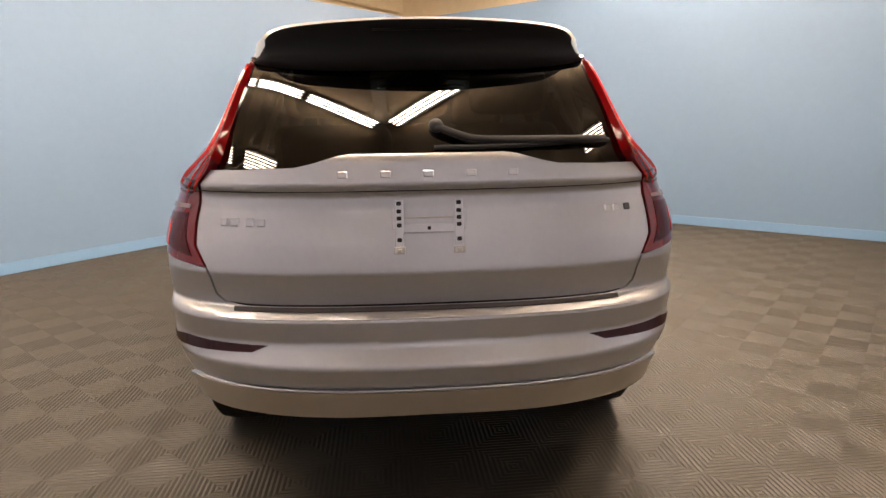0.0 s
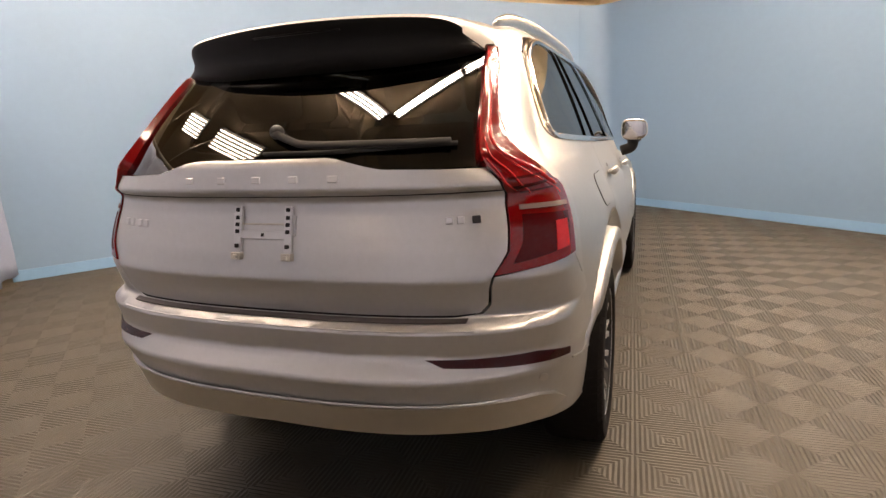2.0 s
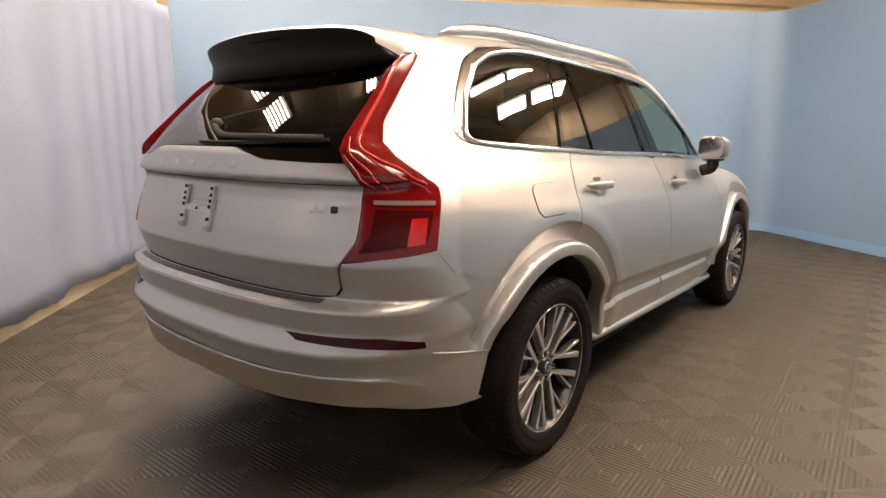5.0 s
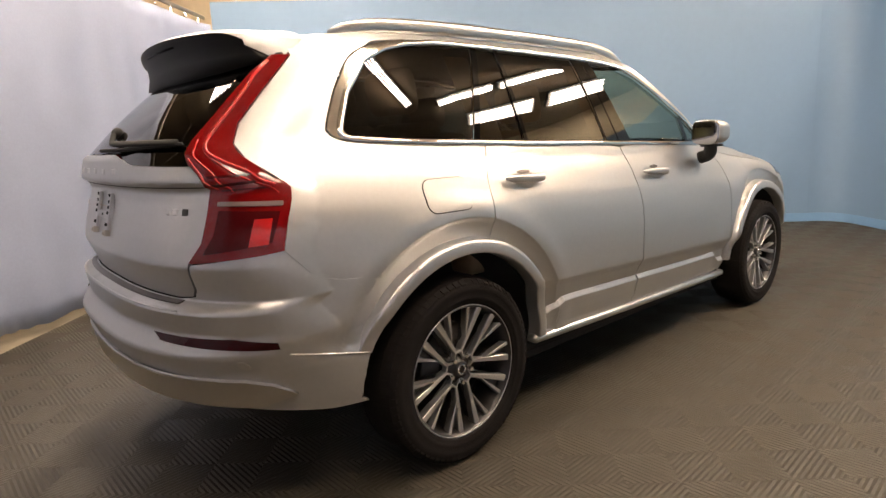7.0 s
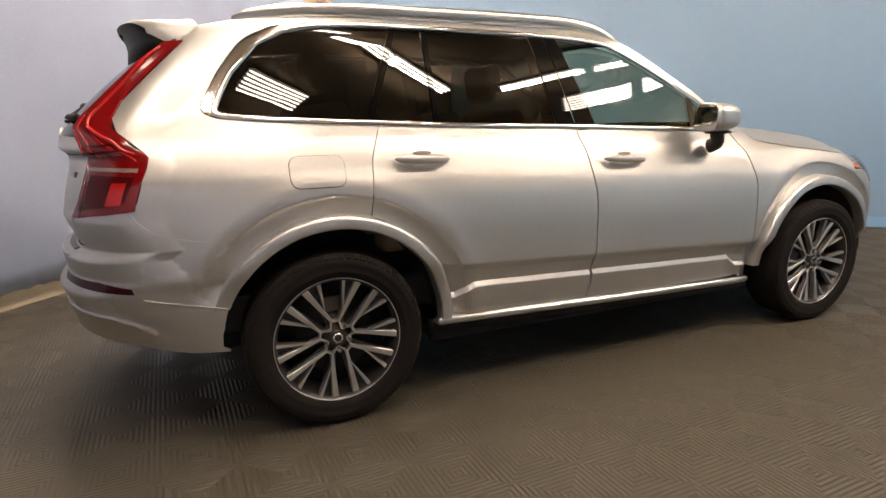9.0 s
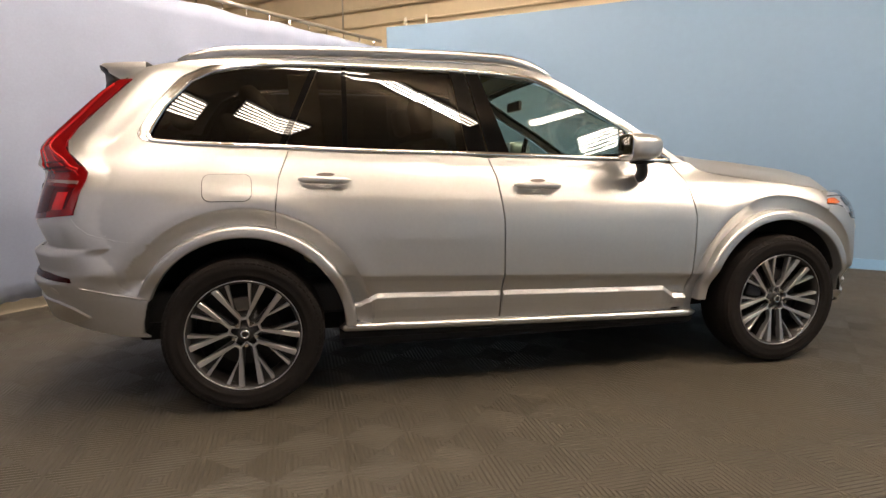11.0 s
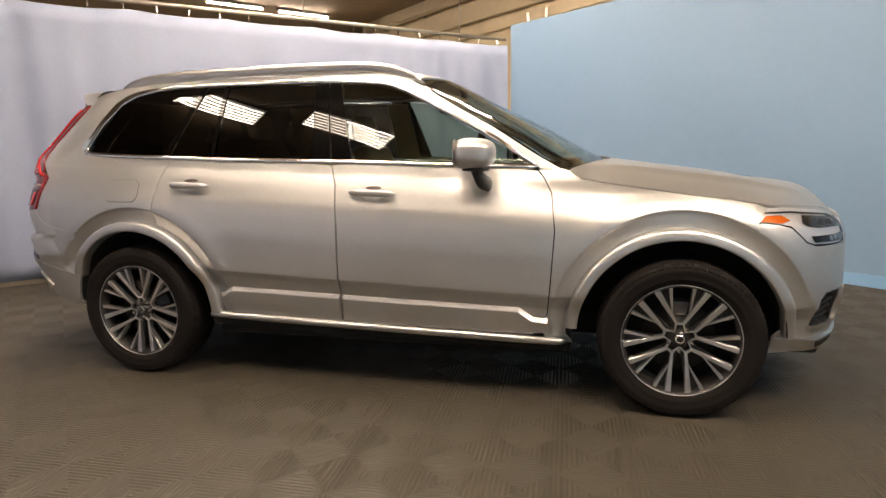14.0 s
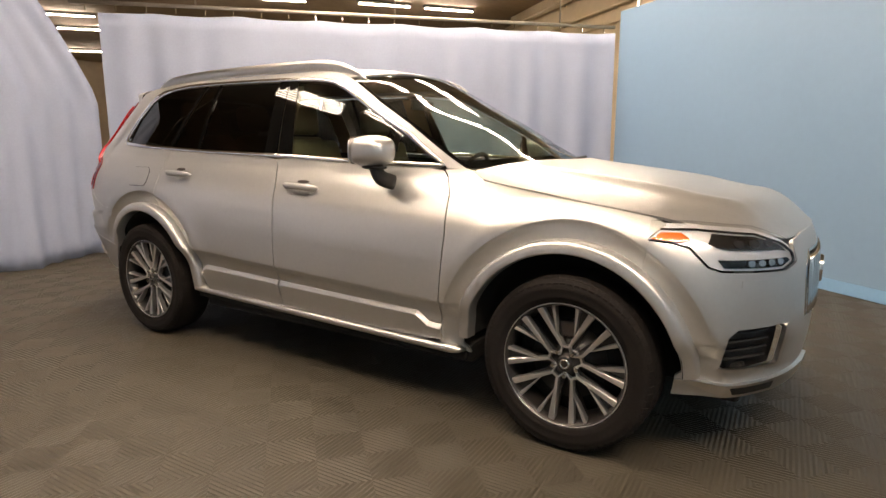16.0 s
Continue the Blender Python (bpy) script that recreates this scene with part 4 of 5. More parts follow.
# tailgate, rear window, spoiler
TG_TOP = [(-0.565, 1.232), (-0.45, 1.234), (-0.315, 1.240), (-0.28, 1.250), (-0.22, 1.272), (-0.19, 1.277), (0.19, 1.277), (0.22, 1.272), (0.28, 1.250), (0.315, 1.240), (0.45, 1.234), (0.565, 1.232)]
TG_RIGHT = [(0.585, 1.19), (0.556, 1.125), (0.54, 1.0), (0.500, 0.935), (0.487, 0.90), (0.478, 0.850), (0.455, 0.823), (0.40, 0.8155)]
mirror_u = lambda pts: [(-u, z) for u, z in pts[::-1]]
tailgate = panel("tailgate", TG_TOP + TG_RIGHT + [(0.0, 0.8155)] + mirror_u(TG_RIGHT), rear, SILVER, car, step=0.018, gap=0.002, lines=REAR_LINES)
# a black bar across the tailgate draws the thin shadow below the lip
q = np.array([(u, 1.166) for u in np.linspace(-0.575, 0.575, 60)])
tube("lip_shadow", rear(q[:, 0], q[:, 1]) + np.array((0, 0.001, 0)), 0.006, 0.004, UNDER, tailgate, up=(0, 0, 1), n=6)
GLASS_HALF = curve((1.22, 0.645), (1.335, 0.625), (1.43, 0.618), (1.58, 0.598))


def rear_glass(v, z):
    """The rear window: straight upwards, bowed across."""
    x = v * GLASS_HALF(z)
    return np.stack((x, -2.378 + 0.845 * (z - 1.25) + 0.725 * (z - 1.25) ** 2 + 0.17 * x ** 2 + 0.40 * x ** 4, z), -1)


edge = [(u / 0.565, z + 0.004) for u, z in TG_TOP]
window = panel("rear_window", edge + [(1.0, 1.335), (1.0, 1.43), (1.0, 1.60), (-1.0, 1.60), (-1.0, 1.43), (-1.0, 1.335)], rear_glass, PRIVACY, tailgate, "dark tinted rear window", step=0.03, gap=0.0, lip=0.006, proud=-0.004)


def spoiler_shape():
    """A roof spoiler: a thin painted top over a deep black body that meets the glass."""
    verts = []
    n = 45
    for i in range(n):
        v = math.sin(math.pi / 2 * (-1 + 2 * i / (n - 1)))
        x = 0.596 * v
        lip = -2.120 + 0.105 * v * v + 0.030 * abs(v) ** 14
        ztop = 1.692 - 0.018 * v * v - 0.026 * abs(v) ** 16
        y0 = -1.87 + 0.075 * v * v
        zb = 1.530 + 0.042 * v ** 4
        yb = float(rear_glass(np.array(0.92 * v), np.array(zb))[1]) - 0.006
        row = ((y0, ztop + 0.026 * (1 - v * v), 0.0), ((y0 + lip) / 2, ztop + 0.018 * (1 - v * v), 0.05), (lip + 0.02, ztop + 0.002, 0.10), (lip, ztop - 0.008, 0.12), (lip + 0.004, ztop - 0.024, 0.12),
               (lip + 0.024, ztop - 0.042, 0.10), (0.5 * (lip + 0.030 + yb) + 0.004, 0.5 * (ztop - 0.042 + zb), 0.06), (yb, zb, 0.03), (yb + 0.06, zb, 0.02))
        for y, z, narrow in row:
            verts.append((x * (1 - narrow), y, z))
    k = 9
    top_f, low_f = [], []
    for i in range(n - 1):
        for j in range(k - 1):
            (top_f if j < 3 else low_f).append((i * k + j, (i + 1) * k + j, (i + 1) * k + j + 1, i * k + j + 1))
    last = (n - 1) * k
    top_f += [(0, 1, 2, 3, 4, 8), tuple(last + j for j in (8, 4, 3, 2, 1, 0))]
    low_f += [(4, 5, 6, 7, 8), tuple(last + j for j in (8, 7, 6, 5, 4))]
    sp = raw("spoiler", verts, top_f, SILVER, tailgate)
    raw("spoiler_body", verts, low_f, SPOILER_BLACK, sp)
    tube("high_brake_lamp", [(-0.16, -2.100, 1.655), (0, -2.104, 1.656), (0.16, -2.100, 1.655)], 0.012, 0.006, SPOILER_BLACK, sp, up=(0, 0, 1))


spoiler_shape()
def on_glass(pts, off):
    q = np.array(pts)
    g = rear_glass(q[:, 0] / GLASS_HALF(q[:, 1]), q[:, 1])
    g[:, 1] -= off
    return smooth_line(g, 5)


arm = tube("rear_wiper", on_glass([(0.03, 1.350), (0.10, 1.325), (0.17, 1.312), (0.40, 1.308), (0.565, 1.306)], 0.020), 0.024, 0.014, UNDER, tailgate, up=(0, -0.7, 0.7), n=10)
tube("wiper_blade", on_glass([(0.02, 1.290), (0.25, 1.290), (0.58, 1.300)], 0.010), 0.012, 0.014, UNDER, arm, up=(0, -0.7, 0.7))
bm = bmesh.new()
bmesh.ops.create_uvsphere(bm, u_segments=16, v_segments=10, radius=0.022, matrix=Matrix.Translation((0.03, float(rear_glass(0.05, 1.352)[1]) - 0.008, 1.352)))
part("wiper_cap", bm, BLACK, arm, smooth=True)


# tail lamps
LAMP = [(0.500, 0.938), (0.542, 1.0), (0.558, 1.125), (0.588, 1.19), (0.572, 1.235), (0.590, 1.335), (0.610, 1.43), (0.650, 1.585)] + [(rear_u(y, z), z) for y, z in LAMP_EDGE]


LAMP_IN = curve((1.0, 0.542), (1.19, 0.585), (1.335, 0.590), (1.43, 0.610), (1.585, 0.650))
LAMP_OUT = curve((1.0, 0.90), (1.172, 0.880), (1.247, 0.764), (1.295, 0.695), (1.358, 0.664), (1.462, 0.678), (1.588, 0.706))


def lamp_form(u, z):
    """The rear corner with the ridge of the lamp, which stands proud beside the window."""
    p = rear(u, z)
    up = np.clip((p[..., 2] - 1.20) / 0.10, 0, 1) * np.clip((1.64 - p[..., 2]) / 0.12, 0, 1)
    inner, outer = LAMP_IN(p[..., 2]), LAMP_OUT(p[..., 2])
    across = np.clip((outer - np.abs(np.asarray(u, float))) / (outer - inner), 0, 1)
    p[..., 1] -= 0.040 * up * across * across * (3 - 2 * across)
    return p


def tail_lamp(mirror):
    M = dict(mirror=mirror, step=0.02, gap=0.001)
    lamp = panel("tail_lamp", LAMP, lamp_form, RED, car, "tall red rear lamp", lip=0.055, proud=0.006, **M)
    panel("lower_lens", [(0.548, 0.965), (0.580, 1.02), (0.592, 1.095), (0.815, 1.085), (0.79, 0.995)], lamp_form, RED_DARK, lamp, lip=0.003, proud=0.008, **M)
    panel("stop_reflector", [(0.700, 0.985), (0.715, 1.066), (0.785, 1.066), (0.775, 0.990)], lamp_form, RED_BRIGHT, lamp, lip=0.002, proud=0.0105, **M)
    panel("clear_band", [(0.588, 1.106), (0.590, 1.121), (0.828, 1.114), (0.826, 1.099)], lamp_form, PINK, lamp, lip=0.004, proud=0.0105, **M)
    for z0 in (1.150, 1.170, 1.190):
        panel("lens_rib", [(0.61, z0), (0.61, z0 + 0.008), (0.775, z0 + 0.012), (0.775, z0 + 0.004)], lamp_form, RED_DARK, lamp, lip=0.003, proud=0.0085, **M)
    path = smooth_line([(0.655, 1.565, 0), (0.635, 1.43, 0), (0.622, 1.345, 0), (0.632, 1.285, 0), (0.69, 1.240, 0), (0.77, 1.205, 0), (0.825, 1.165, 0)], 6)
    q = np.array(path)
    tube("light_guide", lamp_form(q[:, 0], q[:, 1]) + np.array((0.003, -0.004, 0)), 0.018, 0.012, RED_BRIGHT, lamp, up=(0, -1, 0), mirror=mirror, n=8)
    for pts in ([(0.604, 1.31), (0.612, 1.255), (0.640, 1.205), (0.650, 1.150)], [(0.588, 1.255), (0.596, 1.205), (0.606, 1.160)], [(0.640, 1.275), (0.70, 1.215), (0.77, 1.180), (0.822, 1.140)]):
        q = np.array(smooth_line([(u, z, 0) for u, z in pts], 6))
        tube("light_line", lamp_form(q[:, 0], q[:, 1]) + np.array((0.003, -0.005, 0)), 0.007, 0.007, RED_BRIGHT, lamp, up=(0, -1, 0), mirror=mirror, n=6)


tail_lamp(False)
tail_lamp(True)

# rear bumper
top_line = [(0.0, 0.8135), (0.40, 0.8135), (0.459, 0.821), (0.482, 0.850), (0.490, 0.90), (0.503, 0.935), (0.66, 0.955), (0.812, 0.964), (0.905, 0.885), (1.06, 0.845)]
low_line = [(rear_u(-1.80, 0.384), 0.384), (rear_u(-1.93, 0.392), 0.392), (rear_u(-2.08, 0.420), 0.420), (0.5, 0.458), (0.25, 0.470), (0.0, 0.473)]
half = top_line + arch_u(0, 0.508, 118, 156, True, 8) + arch_u(0, 0.466, 157, 178, True, 6) + low_line
rear_bumper = panel("rear_bumper", half[:-1] + [(0.0, 0.473)] + mirror_u(half)[1:-1], rear, SILVER, car, step=0.015, gap=0.001, lines=REAR_LINES)


def bumper_details(mirror):
    M = dict(mirror=mirror, step=0.02, gap=0.0)
    panel("reflector", [(0.345, 0.703), (0.385, 0.682), (0.60, 0.671), (0.765, 0.660), (0.750, 0.682), (0.60, 0.704)], rear, RED_DEEP, rear_bumper, "dark red reflector strip", lip=0.006, proud=0.004, **M)
    c = (0.635, 0.615)
    panel("parking_sensor", [(c[0] + 0.016 * math.cos(a), c[1] + 0.016 * math.sin(a)) for a in np.linspace(0, 2 * math.pi, 14, endpoint=False)], rear, SILVER_LOW, rear_bumper, lip=0.002, proud=0.003, mirror=mirror, step=0.01, gap=0)
    q = np.array([(rear_u(y, z), z) for y, z in zip(np.linspace(-2.085, -1.800, 22), np.linspace(0.634, 0.566, 22))])
    tube("bumper_seam", rear(q[:, 0], q[:, 1]) + np.array((0.001, 0, 0)), 0.008, 0.006, SILVER_LOW, rear_bumper, up=(1, 0, 0), mirror=mirror, n=6)


for mirror in (False, True):
    panel("bumper_joint", [(-2.14, 0.985), (-2.11, 0.90), (-2.0, 0.80), (-1.64, 0.80), (-1.64, 0.90), (-1.9, 0.93), (-2.0, 1.0)], side, SILVER, rear_bumper, gap=0, lip=0, proud=-0.002, step=0.02, mirror=mirror)
bumper_details(False)
bumper_details(True)
trim = [(0.0, 0.560), (0.35, 0.562), (0.50, 0.566), (0.60, 0.560), (0.66, 0.535), (0.70, 0.49), (0.60, 0.455), (0.4, 0.468), (0.0, 0.478)]
q = np.array([(u, 0.5635 - 0.10 * max(0, abs(u) - 0.5)) for u in np.linspace(-0.60, 0.60, 50)])
tube("skid_edge", rear(q[:, 0], q[:, 1]) + np.array((0, -0.010, 0)), 0.008, 0.009, MACHINED, rear_bumper, n=8)
q = np.array([(u, 0.7885) for u in np.linspace(-0.455, 0.455, 50)])
tube("ledge_trim", rear(q[:, 0], q[:, 1]) + np.array((0, -0.001, 0)), 0.006, 0.004, MACHINED, rear_bumper, label="bright edge of the loading ledge", n=8)
panel("scuff_plate", [(-0.43, 0.803), (0.43, 0.803), (0.43, 0.8095), (-0.43, 0.8095)], rear, PLATE_AND_SHADE, rear_bumper, "dark scuff plate on the loading ledge", gap=0, lip=0.003, proud=0.003, step=0.02)
skid = panel("skid_trim", trim + mirror_u(trim)[1:-1], rear, SILVER_LOW, rear_bumper, "satin silver skid trim", step=0.02, gap=0.0, lip=0.016, proud=0.013)

# plate bracket, letters and badges on the tailgate
bracket = new("plate_bracket")
bracket.parent = tailgate
tagged(bracket, "bare metal number plate bracket")


def back_plate(name, x0, x1, z0, z1, mat, owner, depth=0.006, bevel=0.001, off=0.002):
    xs, zs = (x0 + x1) / 2, (z0 + z1) / 2
    ph = np.linspace(0, 0.999, 400)
    xx = rear(ph, np.full(400, zs))
    y = float(np.interp(abs(xs), xx[:, 0], xx[:, 1]))
    y2 = float(np.interp(abs(xs) + 0.01, xx[:, 0], xx[:, 1]))
    bm = bmesh.new()
    box(bm, -(x1 - x0) / 2, (x1 - x0) / 2, -off - depth, -off + 0.004, -(z1 - z0) / 2, (z1 - z0) / 2, bevel, 1)
    yaw = math.atan2(y2 - y, 0.01) * (1 if xs >= 0 else -1)
    tilt = math.atan2(float(REAR(z1) - REAR(z0)), z1 - z0)
    bmesh.ops.transform(bm, matrix=Matrix.Translation((xs, y, zs)) @ Matrix.Rotation(yaw, 4, "Z") @ Matrix.Rotation(-tilt, 4, "X"), verts=bm.verts)
    return part(name, bm, mat, owner)


for x in (-0.089, 0.089):
    e = 1 if x > 0 else -1
    back_plate("upright", x - 0.013, x + 0.013, 0.985, 1.138, MACHINED, bracket, 0.010, 0.002)
    back_plate("foot", x - 0.017, x + 0.017, 0.980, 1.002, STEEL, bracket, 0.016, 0.002)
    back_plate("ear", x + e * 0.013 - 0.008, x + e * 0.013 + 0.008, 1.050, 1.110, MACHINED, bracket, 0.004, 0.001)
    for z in (0.990, 1.020, 1.062, 1.082, 1.102, 1.128):
        back_plate("bolt", x - 0.007, x + 0.007, z - 0.006, z + 0.006, STEEL if z == 0.990 else UNDER, bracket, 0.008, 0.002, 0.014 if z < 1 else 0.008)
back_plate("cross_bar", -0.082, 0.082, 1.040, 1.066, MACHINED, bracket, 0.007, 0.002)
back_plate("cross_edge", -0.082, 0.082, 1.082, 1.087, STEEL, bracket, 0.005, 0.001)
back_plate("centre_bolt", -0.005, 0.005, 1.048, 1.058, UNDER, bracket, 0.005, 0.001, 0.006)
for i in range(5):
    x = -0.249 + 0.125 * i
    back_plate("letter_block", x - 0.015, x + 0.015, 1.207, 1.227, SILVER_LOW, tailgate, 0.003, 0.002, 0.000)
for i, w in enumerate((0.026, 0.026, 0.026, 0.026)):
    x = -0.620 + 0.035 * i + (0.012 if i > 1 else 0)
    back_plate("badge_bar", x - w / 2, x + w / 2, 1.062, 1.088, MACHINED, tailgate, 0.004, 0.003, 0.000)
for i in range(2):
    x = 0.565 + 0.030 * i
    back_plate("badge_bar", x - 0.011, x + 0.011, 1.080, 1.102, MACHINED, tailgate, 0.004, 0.003, 0.0)
back_plate("badge_block", 0.624, 0.648, 1.080, 1.102, GUNMETAL, tailgate, 0.004, 0.002, 0.0)

# front bumper, lamps and grille
LAMP_F = [(0.905, 0.934), (0.840, 0.976), (0.70, 0.978), (0.505, 0.958), (0.41, 0.916), (0.365, 0.878), (0.362, 0.842), (0.42, 0.818), (0.67, 0.828), (0.71, 0.842), (0.76, 0.912), (0.82, 0.926)]
LAMP_BASE = [(u, z + (0.022 if 2 > i > 0 or 1 < i < 6 else 0.0)) for i, (u, z) in enumerate(LAMP_F)]
INTAKE = [(0.60, 0.604), (0.425, 0.604), (0.402, 0.594), (0.402, 0.575), (0.418, 0.445), (0.432, 0.430), (0.640, 0.428), (0.652, 0.440), (0.630, 0.575)]
upper = [(0.0, 0.945), (0.25, 0.940), (0.355, 0.918), (0.362, 0.87), (0.358, 0.836), (0.42, 0.813), (0.67, 0.823), (0.715, 0.838), (0.765, 0.905), (0.82, 0.922), (0.895, 0.926)]
wheel = arch_u(1, 0.515, 55, 8, False, 14)
lower = [(0.80, 0.385), (0.79, 0.300), (0.60, 0.300), (0.35, 0.300), (0.0, 0.300)]
halff = upper + wheel + lower
FRONT_LINES = [arch_u(1, r, 0, 80, False, 70) for r in (0.562, 0.581, 0.591, 0.602)]
FRONT_LINES += [[(-u, z) for u, z in q] for q in FRONT_LINES]
GRILLE = [(0.0, 0.86), (0.25, 0.86), (0.285, 0.80), (0.265, 0.60), (0.0, 0.585)]
front_bumper = panel("front_bumper", halff + mirror_u(halff)[1:-1], front, SILVER, car, step=0.02, gap=0.001, lines=FRONT_LINES,
                     holes=[INTAKE, [(-u, z) for u, z in INTAKE], GRILLE + mirror_u(GRILLE)[1:-1]])
grille = panel("grille", GRILLE + mirror_u(GRILLE)[1:-1], front, GLOSS_BLACK, front_bumper, "black grille with chrome bars", step=0.03, gap=0.0, lip=0.0, proud=-0.02)
for i in range(15):
    u = -0.245 + 0.035 * i
    q = np.array([(u, z) for z in np.linspace(0.60, 0.845, 8)])
    tube("grille_bar", front(q[:, 0], q[:, 1]), 0.010, 0.024, CHROME, grille, up=(0, 1, 0), n=6)
ring = np.array(dense(GRILLE + mirror_u(GRILLE)[1:-1], 0.03))
tube("grille_frame", front(ring[:, 0], ring[:, 1]) + np.array((0, -0.003, 0)), 0.014, 0.014, CHROME, grille, up=(0, 1, 0), closed=True, n=8)
bm = bmesh.new()
bmesh.ops.create_cone(bm, cap_ends=True, segments=28, radius1=0.068, radius2=0.062, depth=0.03, matrix=Matrix.Translation((0, 2.470, 0.735)) @ Matrix.Rotation(radians(-90), 4, "X"))
part("grille_emblem", bm, CHROME, grille)


def front_corner(mirror):
    M = dict(mirror=mirror, step=0.02)
    bowl = panel("intake", [(0.645, 0.615), (0.38, 0.615), (0.40, 0.41), (0.675, 0.41)], front, BLACK, front_bumper, "black air intake", gap=0.0, lip=0.0, proud=-0.045, **M)
    for z in (0.465, 0.505, 0.545, 0.58):
        q = np.array([(u, z) for u in np.linspace(0.45, 0.625, 14)])
        tube("intake_slat", front(q[:, 0], q[:, 1]) * np.array((0.962, 0.985, 1)), 0.03, 0.010, BLACK, bowl, mirror=mirror, n=6)
    panel("intake_blade", [(0.388, 0.602), (0.402, 0.600), (0.422, 0.438), (0.655, 0.438), (0.660, 0.426), (0.408, 0.424)], front, SILVER_LOW, front_bumper, "satin silver blade", gap=0.0, lip=0.012, proud=0.006, **M)
    panel("chin_spoiler", [(0.80, 0.378), (0.60, 0.372), (0.36, 0.375), (0.10, 0.375), (0.10, 0.315), (0.36, 0.315), (0.60, 0.318)], front, SILVER_LOW, front_bumper, gap=0.0, lip=0.03, proud=0.016, **M)
    panel("chin_slot", [(0.60, 0.362), (0.42, 0.362), (0.42, 0.330), (0.58, 0.330)], front, BLACK, front_bumper, gap=0.0, lip=0.0, proud=0.0175, **M)
    panel("bumper_joint", [(1.84, 0.78), (1.93, 0.78), (1.955, 0.925), (1.87, 0.925)], side, SILVER, front_bumper, gap=0, lip=0, proud=-0.004, **M)
    # washer flap
    panel("washer_flap", [(0.60, 0.765), (0.50, 0.765), (0.50, 0.79), (0.60, 0.79)], front, SILVER, front_bumper, gap=0.0, lip=0.003, proud=0.003, **M)
    # head lamp: housing, light bar, projectors, amber and lens
    lamp = panel("head_lamp", LAMP_BASE, front, WHITE_LED, car, "clear head lamp with a white light bar and amber corner", gap=0.0, lip=0.03, proud=-0.014, **M)
    panel("lamp_rim", LAMP_F, front, GLOSS_BLACK, lamp, lip=0.012, proud=-0.004, gap=0, holes=[shrink(LAMP_F, 0.0022)], **M)
    panel("upper_housing", [(0.690, 0.930), (0.665, 0.912), (0.62, 0.903), (0.43, 0.893), (0.395, 0.885), (0.43, 0.915), (0.515, 0.948), (0.66, 0.962)], front, LAMP_SMOKE, lamp, lip=0.006, proud=-0.008, gap=0, **M)
    panel("lower_housing", [(0.672, 0.868), (0.40, 0.862), (0.385, 0.848), (0.43, 0.830), (0.655, 0.838)], front, GLOSS_BLACK, lamp, lip=0.006, proud=-0.008, gap=0, **M)
    panel("amber_marker", [(0.885, 0.938), (0.835, 0.962), (0.765, 0.964), (0.745, 0.940), (0.79, 0.930)], front, AMBER, lamp, lip=0.006, proud=-0.006, gap=0, **M)
    for u in (0.44, 0.48, 0.52, 0.56):
        cu = [(u + 0.014 * math.cos(a), 0.850 + 0.012 * math.sin(a)) for a in np.linspace(0, 2 * math.pi, 14, endpoint=False)]
        panel("projector", cu, front, CHROME, lamp, lip=0.004, proud=-0.003, gap=0, mirror=mirror, step=0.01)
    for u in (0.47, 0.53, 0.59):
        cu = [(u + 0.018 * math.cos(a), 0.922 + 0.014 * math.sin(a)) for a in np.linspace(0, 2 * math.pi, 14, endpoint=False)]
        panel("projector", cu, front, GUNMETAL, lamp, lip=0.004, proud=-0.003, gap=0, mirror=mirror, step=0.01)
    panel("lens", LAMP_BASE, front, LENS, lamp, lip=0.004, proud=0.004, gap=0, **M)


front_corner(False)
front_corner(True)

# dark inner body behind the shut lines, and the floor pan
for mirror in (False, True):
    for nm, poly in (("door_frame", [(0.94, 0.33), (0.95, 1.15), (-1.12, 1.23), (-1.14, 0.94), (-0.98, 0.80), (-0.86, 0.60), (-0.86, 0.33)]),
                     ("inner_fender", [(1.06, 0.40), (1.12, 0.62), (1.26, 0.83), (1.60, 0.945), (1.86, 0.86), (1.88, 0.95), (1.05, 1.09), (0.98, 1.12), (0.96, 0.4)])):
        panel(nm, poly, side, UNDER, car, gap=0, lip=0, proud=-0.03, step=0.06, mirror=mirror)
panel("tailgate_frame", [(-0.66, 0.78), (0.66, 0.78), (0.72, 0.95), (0.66, 1.2), (-0.66, 1.2), (-0.72, 0.95)], rear, UNDER, car, gap=0, lip=0, proud=-0.03, step=0.05)
pan = new("underbody")
pan.parent = car
for name, (x, y0, y1, z0, z1) in (("floor_pan", (0.80, -0.92, 1.10, 0.24, 0.34)), ("chassis_tray", (0.54, -1.95, 2.25, 0.27, 0.44)), ("front_tray", (0.70, 2.02, 2.25, 0.28, 0.45))):
    bm = bmesh.new()
    box(bm, -x, x, y0, y1, z0, z1, 0.02)
    part(name, bm, UNDER, pan)


